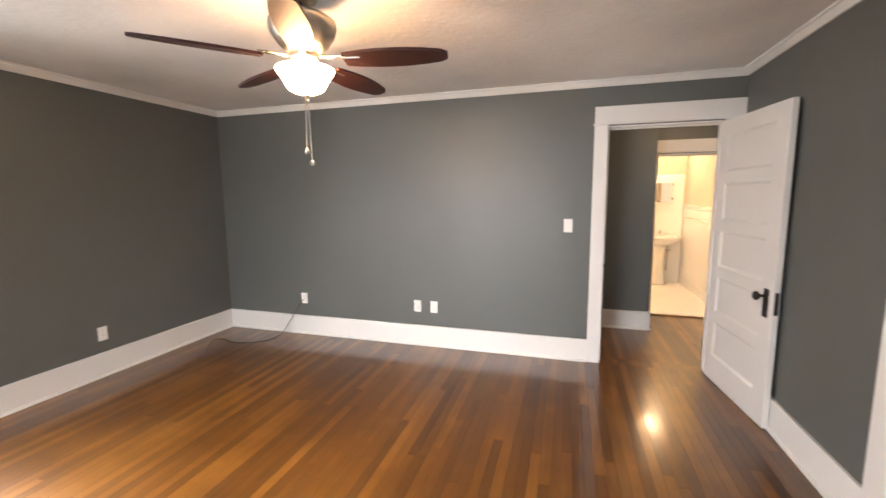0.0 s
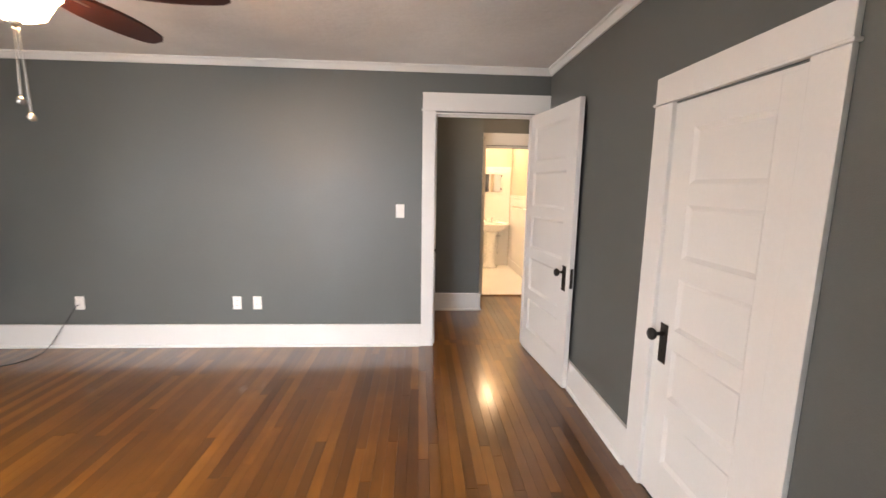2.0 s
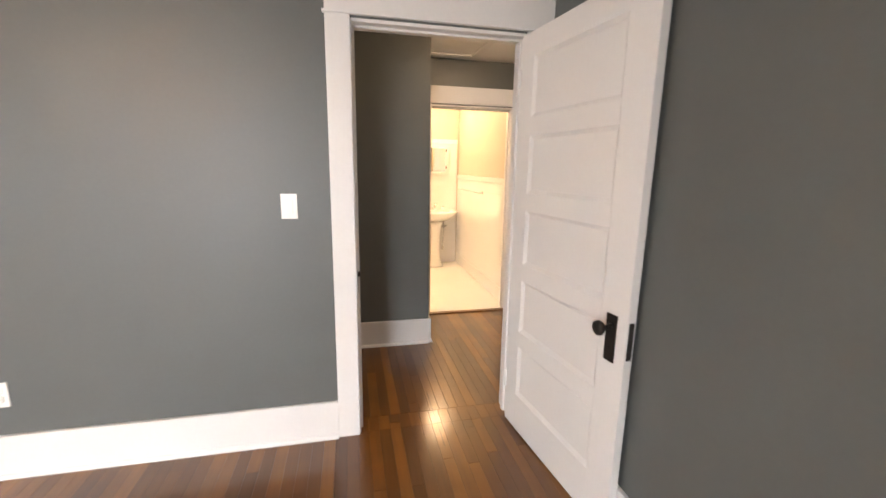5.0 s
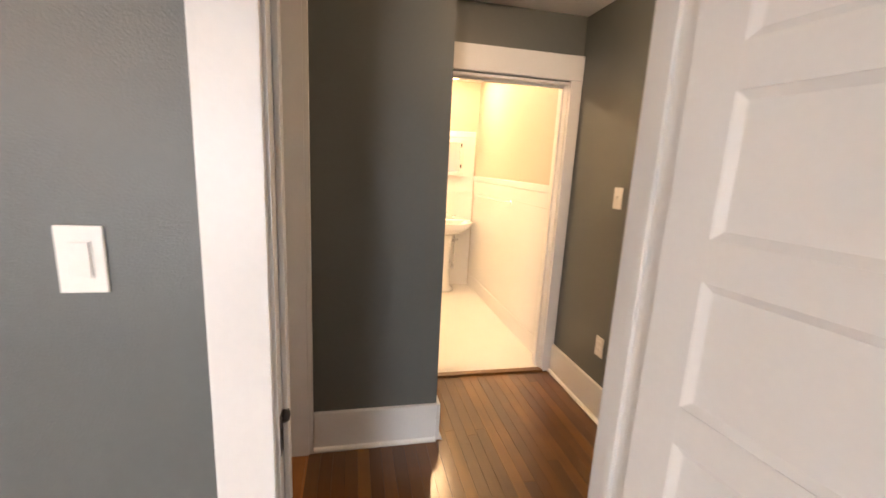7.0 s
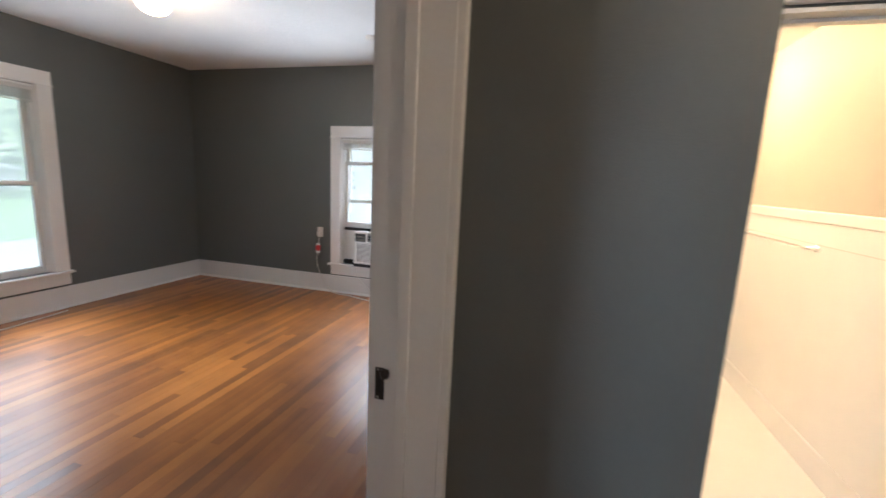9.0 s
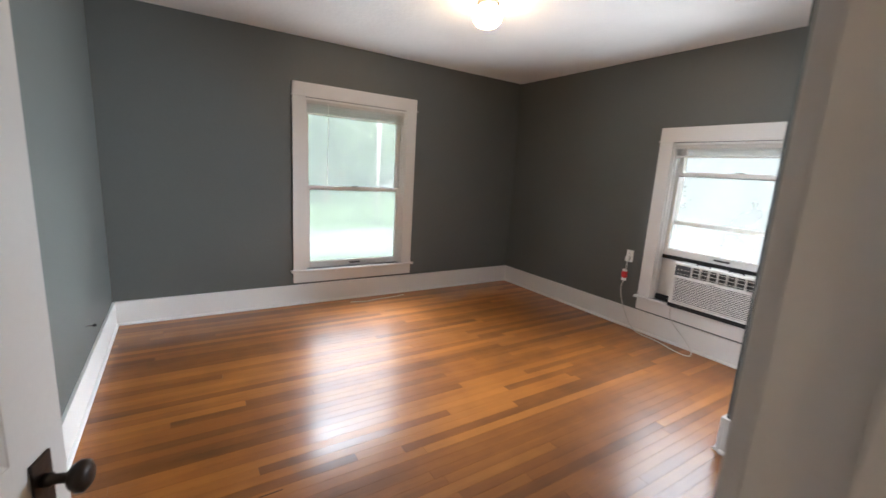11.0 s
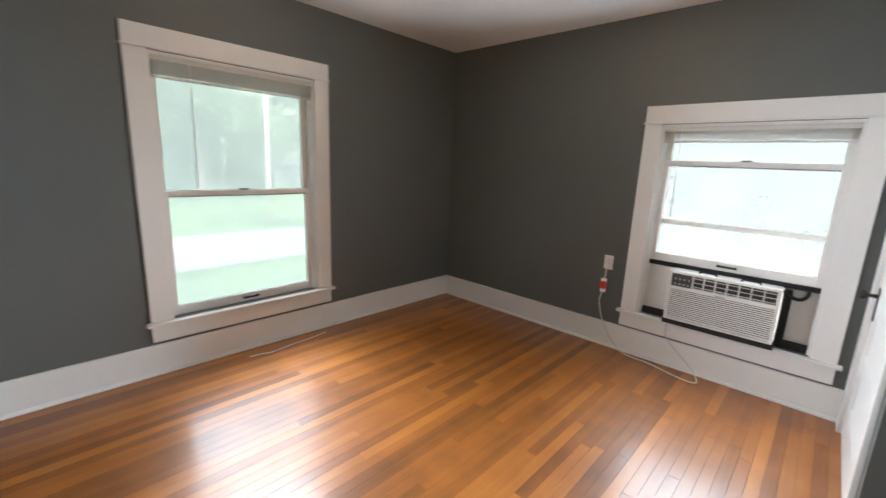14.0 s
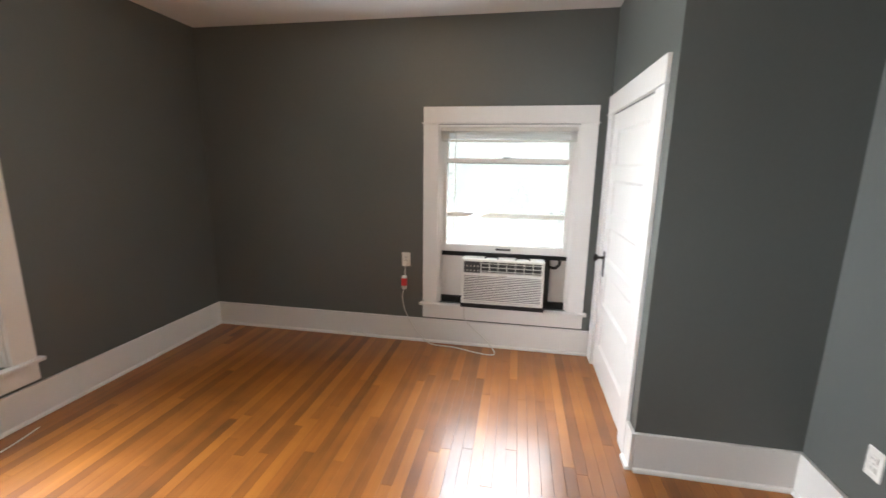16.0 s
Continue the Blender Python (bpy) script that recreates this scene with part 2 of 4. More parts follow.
POLE = material("weathered_pole", (0.20, 0.19, 0.17), 0.85, vary=0.15, scale=12, grain=0.15)
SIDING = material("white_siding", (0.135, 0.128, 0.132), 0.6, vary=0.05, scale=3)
ROOFING = material("grey_shingle", (0.09, 0.09, 0.095), 0.9, vary=0.2, scale=10, grain=0.2)


# ---- building helpers ----
def box(bm, x0, x1, y0, y1, z0, z1, bevel=0.0):
    """A box with its edges rounded off by bevel."""
    made = bmesh.ops.create_cube(bm, size=1.0)["verts"]
    for v in made:
        v.co = (x0 + (v.co.x + .5) * (x1 - x0), y0 + (v.co.y + .5) * (y1 - y0), z0 + (v.co.z + .5) * (z1 - z0))
    if bevel:
        edges = list({e for v in made for e in v.link_edges})
        bmesh.ops.bevel(bm, geom=edges, offset=bevel, segments=2, affect='EDGES', profile=0.6)
    return bm


def cube(*lim, bevel=0.0):
    return box(bmesh.new(), *lim, bevel=bevel)


def lathe(profile, steps=32, axis="z", at=(0, 0, 0)):
    """A turned body: profile is a row of (radius, height) from one end to the other."""
    bm = bmesh.new()
    rings = []
    for r, h in profile:
        ring = []
        for i in range(steps):
            a = 2 * math.pi * i / steps
            c, s = r * math.cos(a), r * math.sin(a)
            p = (c, s, h) if axis == "z" else (c, h, s) if axis == "y" else (h, c, s)
            ring.append(bm.verts.new(Vector(p) + Vector(at)))
        rings.append(ring)
    for a, b in zip(rings, rings[1:]):
        for i in range(steps):
            bm.faces.new((a[i], a[(i + 1) % steps], b[(i + 1) % steps], b[i]))
    for ring in (rings[0], rings[-1]):
        bm.faces.new(ring)
    bmesh.ops.remove_doubles(bm, verts=bm.verts, dist=1e-5)
    bmesh.ops.recalc_face_normals(bm, faces=bm.faces)
    for f in bm.faces:
        f.smooth = True
    return bm


def tube(points, radius, steps=8):
    """A round cord through the given points, smoothed."""
    pts = [Vector(p) for p in points]
    fine = []
    for i in range(len(pts) - 1):
        p0, p1, p2, p3 = pts[max(i - 1, 0)], pts[i], pts[i + 1], pts[min(i + 2, len(pts) - 1)]
        for k in range(8):
            t = k / 8
            fine.append(0.5 * (2 * p1 + (p2 - p0) * t + (2 * p0 - 5 * p1 + 4 * p2 - p3) * t * t + (3 * p1 - p0 - 3 * p2 + p3) * t ** 3))
    fine.append(pts[-1])
    bm = bmesh.new()
    rings = []
    for i, p in enumerate(fine):
        d = (fine[min(i + 1, len(fine) - 1)] - fine[max(i - 1, 0)]).normalized()
        u = d.orthogonal().normalized() if i == 0 else (u - d * u.dot(d)).normalized()
        w = d.cross(u)
        rings.append([bm.verts.new(p + radius * (math.cos(2 * math.pi * k / steps) * u + math.sin(2 * math.pi * k / steps) * w)) for k in range(steps)])
    for a, b in zip(rings, rings[1:]):
        for i in range(steps):
            bm.faces.new((a[i], a[(i + 1) % steps], b[(i + 1) % steps], b[i]))
    bm.faces.new(rings[0]), bm.faces.new(rings[-1])
    bmesh.ops.recalc_face_normals(bm, faces=bm.faces)
    for f in bm.faces:
        f.smooth = True
    return bm


def mesh_of(name, bm, mat):
    me = bpy.data.meshes.new(name)
    bm.to_mesh(me)
    bm.free()
    me.materials.append(mat)
    return me


def part(name, bm, mat, parent, label=""):
    """Links a bmesh as one mesh object under a thing or a part."""
    ob = new(name, mesh_of(name, bm, mat))
    ob.parent = parent
    return tagged(ob, label)


def thing(name, m, label, category, group="", kind=""):
    """An Empty at the thing's base, at the pose m, that parents its parts."""
    ob = new(name)
    ob.empty_display_size = 0.1
    ob.matrix_basis = m
    return tagged(ob, label, category, group, kind)


def solid(name, bm, mat, label="", category="", kind="structure", group=""):
    return tagged(new(name, mesh_of(name, bm, mat)), label, category, group, kind)


def wall(name, axis, a0, a1, b0, b1, z1, mat, holes=(), label="dark grey painted plaster wall", z0=-0.12):
    """A wall along axis from a0 to a1, b0 to b1 thick, with holes (from, to, bottom, top) right through it."""
    bm = bmesh.new()

    def piece(s, e, lo, hi):
        if e - s > 1e-4 and hi - lo > 1e-4:
            box(bm, *((s, e, b0, b1) if axis == "x" else (b0, b1, s, e)), lo, hi)
    last = a0
    for s, e, lo, hi in sorted(holes):
        piece(last, s, z0, z1)
        piece(s, e, z0, lo)
        piece(s, e, hi, z1)
        last = e
    piece(last, a1, z0, z1)
    bmesh.ops.remove_doubles(bm, verts=bm.verts, dist=1e-5)
    return solid(name, bm, mat, label, "wall")


# pose of a wall's face: local x runs along the wall, local y points into the room
def on_wall(x, y, facing, z=0.0):
    return pose(x, y, z, 0, 0, {"n": 0, "s": 180, "w": 90, "e": -90}[facing])

# ---- plan ----
R1W, R1E, R1N, R1S, R1C = -4.975, 0.0, 0.0, -4.75, 2.41
R2W, R2E, R2N, R2S, R2C = -5.225, -1.2, 4.35, 0.13, 2.54
HW, HE, HN, HC = -1.02, 0.575, 1.72, 2.33
STUB_Y, STUB_X = 1.085, -0.396
CLX, CLY = -1.925, 3.065
BE, BN, BC = 0.56, 3.88, 2.32
TOP = 2.75
D1 = (-0.976, -0.122, -0.125, 2.04)
DE = (-2.43, -1.79, -0.125, 1.795)
D2 = (0.155, 1.055, -0.125, 2.03)
DB = (-0.275, 0.505, -0.125, 1.945)
DC = (3.27, 4.2, -0.125, 1.82)
WW = (1.675, 2.75, 0.355, 2.018)
WN = (-3.17, -2.115, 0.35, 1.775)
WS1 = (-3.4, -2.27, 0.6, 2.05)
WS2 = (-4.4, -3.4, 0.6, 2.05)
WS3 = (-2.9, -1.8, 0.6, 2.05)

wall("wall_between", "x", R2W, HE + 0.12, R1N, R2S, TOP, GREY, [D1])
wall("wall_closet_side", "y", R1S, R1N, R1E, R1E + 0.13, TOP, GREY, [DE])
wall("wall_west_bedroom", "y", R1S, R1N, R1W - 0.16, R1W, TOP, GREY, [WS1])
wall("wall_south", "x", R1W - 0.16, R1E + 0.13, R1S - 0.16, R1S, TOP, GREY, [WS2, WS3])
wall("wall_second_west", "y", R2S, R2N, R2W - 0.16, R2W, TOP, GREY, [WW])
wall("wall_second_north", "x", R2W - 0.16, CLX + 0.9, R2N, R2N + 0.16, TOP, GREY, [WN])
wall("wall_second_east", "y", R2S, CLY + 0.1, R2E, HW, TOP, GREY, [D2])
wall("wall_closet_front", "y", CLY, R2N, CLX, CLX + 0.11, TOP, GREY, [DC])
wall("wall_closet_end", "x", CLX + 0.11, R2E, CLY, CLY + 0.1, TOP, GREY)
wall("wall_hall_stub", "x", HW, STUB_X, STUB_Y, STUB_Y + 0.11, TOP, GREY)
wall("wall_hall_return", "y", STUB_Y + 0.11, HN, STUB_X - 0.11, STUB_X, TOP, GREY)
wall("wall_hall_east", "y", R2S, HN, HE, HE + 0.12, TOP, GREY)
wall("wall_bath_south", "x", STUB_X - 0.11, HE + 0.12, HN, HN + 0.11, TOP, GREY, [DB])
wall("wall_bath_east", "y", HN + 0.11, BN, BE, BE + 0.12, TOP, BEIGE, label="warm beige painted bathroom wall")
wall("wall_bath_north", "x", -1.1, BE + 0.12, BN, BN + 0.12, TOP, BEIGE, label="warm beige painted bathroom wall")
wall("wall_bath_west", "y", HN + 0.11, BN, -1.1, -1.0, TOP, BEIGE, label="warm beige painted bathroom wall")
wall("wall_bath_inside", "x", -1.0, BE, HN + 0.112, HN + 0.13, TOP, BEIGE, [DB], label="warm beige painted bathroom wall")
# closed backs of the closets
wall("wall_closet_back", "y", R1S, R1N, 0.75, 0.85, TOP, GREY)
wall("wall_closet_end_south", "x", 0.13, 0.75, -4.9, -4.8, TOP, GREY)

solid("ceiling_bedroom", cube(R1W, R1E, R1S, R1N, R1C, R1C + 0.1), CEIL_ONE, "white ceiling with swirled plaster texture", "ceiling")
solid("ceiling_second", cube(R2W, R2E, R2S, R2N, R2C, R2C + 0.1), CEIL_TWO, "white painted ceiling, lightly textured", "ceiling")
solid("ceiling_hall", cube(HW, HE, R2S, HN, HC, HC + 0.1), CEIL_TWO, "white painted hall ceiling", "ceiling")
solid("ceiling_bath", cube(-1.0, BE, HN + 0.11, BN, BC, BC + 0.1), CEIL_TWO, "white painted bathroom ceiling", "ceiling")
solid("roof", cube(R2W - 0.4, 1.2, R1S - 0.4, R2N + 0.5, TOP, TOP + 0.2), ROOFING, "flat grey roof slab", "roof")

# ---- floors ----
floor = solid("floor", cube(R2W, HE, R1S, R2N, -0.12, -0.022), SUBFLOOR, "reddish-brown varnished oak strip floor", "floor")
bath_floor = solid("floor_bath", cube(-1.0, BE, HN + 0.02, BN, -0.1, 0.004), TILE, "small white ceramic floor tiles", "floor")
solid("threshold", cube(DB[0], DB[1], HN - 0.03, HN + 0.02, -0.02, 0.014, bevel=0.006), OAK, "dark wooden door threshold", "threshold")


# ---- trim ----
def baseboard(m, length, label="tall white painted baseboard with shoe moulding"):
    b = thing("baseboard", m, label, "baseboard", kind="structure")
    part("board", cube(0, length, 0, 0.019, 0.0, 0.203, bevel=0.004), WHITE, b)
    bm = bmesh.new()
    ring = [(0.019, 0.0), (0.034, 0.0), (0.034, 0.008), (0.029, 0.016), (0.019, 0.02)]
    a = [bm.verts.new((0.001, y, z)) for y, z in ring]
    c = [bm.verts.new((length - 0.001, y, z)) for y, z in ring]
    bm.faces.new(a), bm.faces.new(c[::-1])
    for i in range(5):
        bm.faces.new((a[i], a[(i + 1) % 5], c[(i + 1) % 5], c[i]))
    bmesh.ops.recalc_face_normals(bm, faces=bm.faces)
    part("shoe_moulding", bm, WHITE, b)
    return b


def cased(name, m, x0, x1, top, depth, left=0.1, right=0.1, head=0.155, bottom=0.0, back=True, label="white painted flat door casing and jambs"):
    """Casing and jambs of an opening from x0 to x1: the wall's face is local y = 0, the wall goes to y = -depth."""
    f = thing(name, m, label, "door frame", kind="structure")
    part("side_casing", cube(x0 - left, x0 + 0.008, 0.0, 0.02, bottom, top + 0.008, bevel=0.003), WHITE, f)
    part("side_casing", cube(x1 - 0.008, x1 + right, 0.0, 0.02, bottom, top + 0.008, bevel=0.003), WHITE, f)
    part("bead", cube(x0 - left - (0.01 if left > .09 else 0), x1 + right + (0.01 if right > .09 else 0), 0.0, 0.027, top + 0.008, top + 0.02, bevel=0.004), WHITE, f)
    part("head_casing", cube(x0 - left, x1 + right, 0.0, 0.021, top + 0.02, top + head, bevel=0.003), WHITE, f)
    if back:
        part("jamb", cube(x0, x0 + 0.014, -depth, 0.0, bottom, top), WHITE, f)
        part("jamb", cube(x1 - 0.014, x1, -depth, 0.0, bottom, top), WHITE, f)
        part("head_jamb", cube(x0 + 0.014, x1 - 0.014, -depth, 0.0, top - 0.014, top), WHITE, f)
    return f


def stops(f, x0, x1, top, y0, y1):
    part("stop", cube(x0 + 0.0145, x0 + 0.026, y0, y1, 0, top - 0.015, bevel=0.002), WHITE, f)
    part("stop", cube(x1 - 0.026, x1 - 0.0145, y0, y1, 0, top - 0.015, bevel=0.002), WHITE, f)
    part("stop", cube(x0 + 0.026, x1 - 0.026, y0, y1, top - 0.026, top - 0.015, bevel=0.002), WHITE, f)


# bedroom door opening; local x runs west (negative world x)
f = cased("door_frame_bedroom", on_wall(0, 0, "s"), -D1[1], -D1[0], D1[3], 0.13, left=0.121)
stops(f, -D1[1], -D1[0], D1[3], -0.075, -0.045)
cased("door_frame_bedroom_back", on_wall(0, R2S, "n"), D1[0], D1[1], D1[3], 0.13, left=0.085, back=False)
f = cased("door_frame_closet", on_wall(0, 0, "w"), DE[0], DE[1], DE[3], 0.13, left=0.105, right=0.125, head=0.13)
# second room's door opening, seen from the hall; its stop sits behind the leaf
f = cased("door_frame_second", on_wall(HW, 0, "e"), -D2[1], -D2[0], D2[3], HW - R2E, left=0.03, right=0.024)
stops(f, -D2[1], -D2[0], D2[3], -0.115, -0.085)
cased("door_frame_second_back", on_wall(R2E, 0, "w"), D2[0], D2[1], D2[3], 0.16, left=0.024, back=False)
f = cased("door_frame_bath", on_wall(0, HN, "s"), -DB[1], -DB[0], DB[3], 0.13, left=0.069)
stops(f, -DB[1], -DB[0], DB[3], -0.085, -0.055)
f = cased("door_frame_second_closet", on_wall(CLX, 0, "w"), DC[0], DC[1], DC[3], 0.11, left=0.12, right=0.12, head=0.135)

baseboard(on_wall(D1[0] - 0.1, R1N, "s"), D1[0] - 0.1 - R1W)
baseboard(on_wall(R1E, DE[1] + 0.125, "w"), -DE[1] - 0.125)
baseboard(on_wall(R1E, R1S, "w"), DE[0] - 0.105 - R1S)
baseboard(on_wall(R1W, R1N, "e"), -R1S)
baseboard(on_wall(R1W, R1S, "n"), R1E - R1W)
baseboard(on_wall(STUB_X, STUB_Y, "s"), STUB_X - HW - 0.021)
baseboard(on_wall(STUB_X, HN, "e"), HN - STUB_Y + 0.019)
baseboard(on_wall(HE, R2S, "w"), HN - R2S)
baseboard(on_wall(R2W, R2N, "e"), R2N - R2S)
baseboard(on_wall(CLX, R2N, "s"), CLX - R2W)
baseboard(on_wall(CLX, CLY - 0.019, "w"), DC[0] - 0.12 - CLY + 0.019)
baseboard(on_wall(R2E, CLY, "s"), R2E - CLX)
baseboard(on_wall(R2E, D2[1] + 0.1, "w"), CLY - D2[1] - 0.1)
baseboard(on_wall(R2W, R2S, "n"), R2E - R2W)


def crown(m, length):
    bm = bmesh.new()
    ring = [(0, 0), (0.012, 0), (0.016, 0.008), (0.034, 0.036), (0.046, 0.042), (0.046, 0.054), (0, 0.054)]
    a = [bm.verts.new((0, y, z)) for y, z in ring]
    c = [bm.verts.new((length, y, z)) for y, z in ring]
    bm.faces.new(a), bm.faces.new(c)
    for i in range(len(ring)):
        bm.faces.new((a[i], a[(i + 1) % len(ring)], c[(i + 1) % len(ring)], c[i]))
    bmesh.ops.recalc_face_normals(bm, faces=bm.faces)
    ob = solid("trim", bm, WHITE, "narrow white crown moulding under the ceiling", "moulding")
    ob.matrix_basis = m


for x, y, facing, length in ((R1E, R1N, "s", R1E - R1W), (R1E, R1S, "w", R1N - R1S), (R1W, R1N, "e", R1N - R1S), (R1W, R1S, "n", R1E - R1W)):
    crown(on_wall(x, y, facing, R1C - 0.056), length)


# ---- doors ----
def door(name, m, width, height, label, side, kz=0.825, hinge=None):
    """A five-panel door. Local x runs from the hinges to the latch, the leaf is 0.035 thick about local y = 0. side: the faces with hardware."""
    d = thing(name, m, label, "door")
    t, stile, latch, rail, low = 0.0175, 0.11, 0.135, 0.085, 0.2
    panel_h = (height - low - 5 * rail - 0.03) / 5
    part("stile", cube(0.0, stile, -t, t, 0.008, height, bevel=0.002), WHITE, d)
    part("stile", cube(width - latch, width, -t, t, 0.008, height, bevel=0.002), WHITE, d)
    z = 0.008
    for i in range(6):
        h = low if i == 0 else rail + (0.022 if i == 5 else 0)
        part("rail", cube(stile, width - latch, -t, t, z, z + h if i < 5 else height), WHITE, d)
        z += h
        if i < 5:
            bm = cube(stile, width - latch, -0.006, 0.006, z, z + panel_h)
            # sloped moulding round the sunk panel, on both faces
            for s in (-1, 1):
                x0, x1, z0, z1, k = stile, width - latch, z, z + panel_h, 0.018
                o = [bm.verts.new((x, s * (t - 0.002), zz)) for x, zz in ((x0, z0), (x1, z0), (x1, z1), (x0, z1))]
                n = [bm.verts.new((x, s * 0.0064, zz)) for x, zz in ((x0 + k, z0 + k), (x1 - k, z0 + k), (x1 - k, z1 - k), (x0 + k, z1 - k))]
                for j in range(4):
                    bm.faces.new((o[j], o[(j + 1) % 4], n[(j + 1) % 4], n[j]))
            bmesh.ops.recalc_face_normals(bm, faces=bm.faces)
            part("panel", bm, WHITE, d)
            z += panel_h
    kx = width - 0.074
    for s in side:
        y0, y1 = sorted((s * t, s * (t + 0.005)))
        p = part("escutcheon", cube(kx - 0.026, kx + 0.026, y0, y1, kz - 0.115, kz + 0.065, bevel=0.002), BRONZE, d, "dark bronze rectangular backplate")
        prof = [(0.012, 0.0), (0.012, 0.012), (0.009, 0.016), (0.009, 0.034), (0.021, 0.042), (0.028, 0.052), (0.027, 0.062), (0.018, 0.069), (0.001, 0.071)]
        part("knob", lathe([(r, s * (h + t + 0.004)) for r, h in prof], 24, "y", (kx, 0, kz + 0.02)), BRONZE, p, "round dark bronze door knob")
        part("keyhole", lathe([(0.005, s * (t + 0.0052)), (0.005, s * (t + 0.0062))], 12, "y", (kx, 0, kz - 0.06)), FOAM, p)
    part("latch_plate", cube(width - 0.001, width + 0.0015, -0.011, 0.011, kz - 0.085, kz + 0.055), BRONZE, d, "dark bronze latch plate on the edge")
    for hz in (0.2, height - 0.24):
        part("hinge", lathe([(0.0065, hz), (0.0065, hz + 0.09)], 12, at=(-0.004, side[0] * (t + 0.004), 0)), hinge or WHITE, d)
    return d


# bedroom door, swung wide open along the closet wall
hx, hy = D1[1] - 0.018, -0.018
ang = math.degrees(math.atan2(-0.85 - hy, -0.045 - hx))
door("door", pose(hx, hy, 0, 0, 0, ang), 0.832, 2.02, "white five-panel wooden door standing wide open", (-1, 1))
door("door", pose(R1E + 0.0185, DE[0] + 0.003, 0, 0, 0, 90), DE[1] - DE[0] - 0.006, DE[3] - 0.006, "white five-panel closet door, shut", (1,), kz=0.775)
door("door", pose(R2E - 0.02, D2[0] + 0.018, 0, 0, 0, 163.5), 0.86, 2.008, "white five-panel wooden door standing open into the room", (1, -1))
door("door", pose(CLX + 0.019, DC[0] + 0.003, 0, 0, 0, 90), DC[1] - DC[0] - 0.006, DC[3] - 0.006, "white five-panel closet door, shut", (1,))
def strike_plate(m):
    p = thing("strike_plate", m, "dark bronze strike plate on the door jamb", "strike plate")
    part("plate", cube(-0.014, 0.012, 0, 0.0018, -0.05, 0.04, bevel=0.0007), BRONZE, p)
    part("lip", lathe([(0.001, -0.012), (0.011, -0.011), (0.013, 0.0), (0.011, 0.011), (0.001, 0.012)], 14, at=(-0.016, 0.004, 0.026)), BRONZE, p, "curled lip of the strike plate")
    part("latch_hole", cube(-0.005, 0.006, 0.0016, 0.0022, -0.03, 0.008), FOAM, p)
    for z in (-0.043, 0.034):
        part("screw", lathe([(0.003, 0.0017), (0.003, 0.0026)], 10, "y", (0.004, 0, z)), NICKEL, p)


strike_plate(on_wall(R2E + 0.016, D2[1] - 0.0145, "s", 0.84))
strike_plate(on_wall(D1[0] + 0.0145, 0.024, "w", 0.84) @ pose(0, 0, 0, 0, 0, 180))


# ---- windows ----
def sash(name, parent, x0, x1, z0, z1, y, bottom=0.06, top=0.035, stile=0.042):
    s = part(name, cube(x0, x0 + stile, y - 0.017, y + 0.017, z0, z1, bevel=0.003), WHITE, parent)
    for lim in ((x1 - stile, x1, z0, z1), (x0 + stile, x1 - stile, z0, z0 + bottom), (x0 + stile, x1 - stile, z1 - top, z1)):
        part("rail", cube(lim[0], lim[1], y - 0.017, y + 0.017, lim[2], lim[3], bevel=0.003), WHITE, s)
    g = part("pane", cube(x0 + stile - 0.004, x1 - stile + 0.004, y - 0.002, y + 0.002, z0 + bottom - 0.004, z1 - top + 0.004), GLASS, s)
    g.visible_shadow = False
    return s


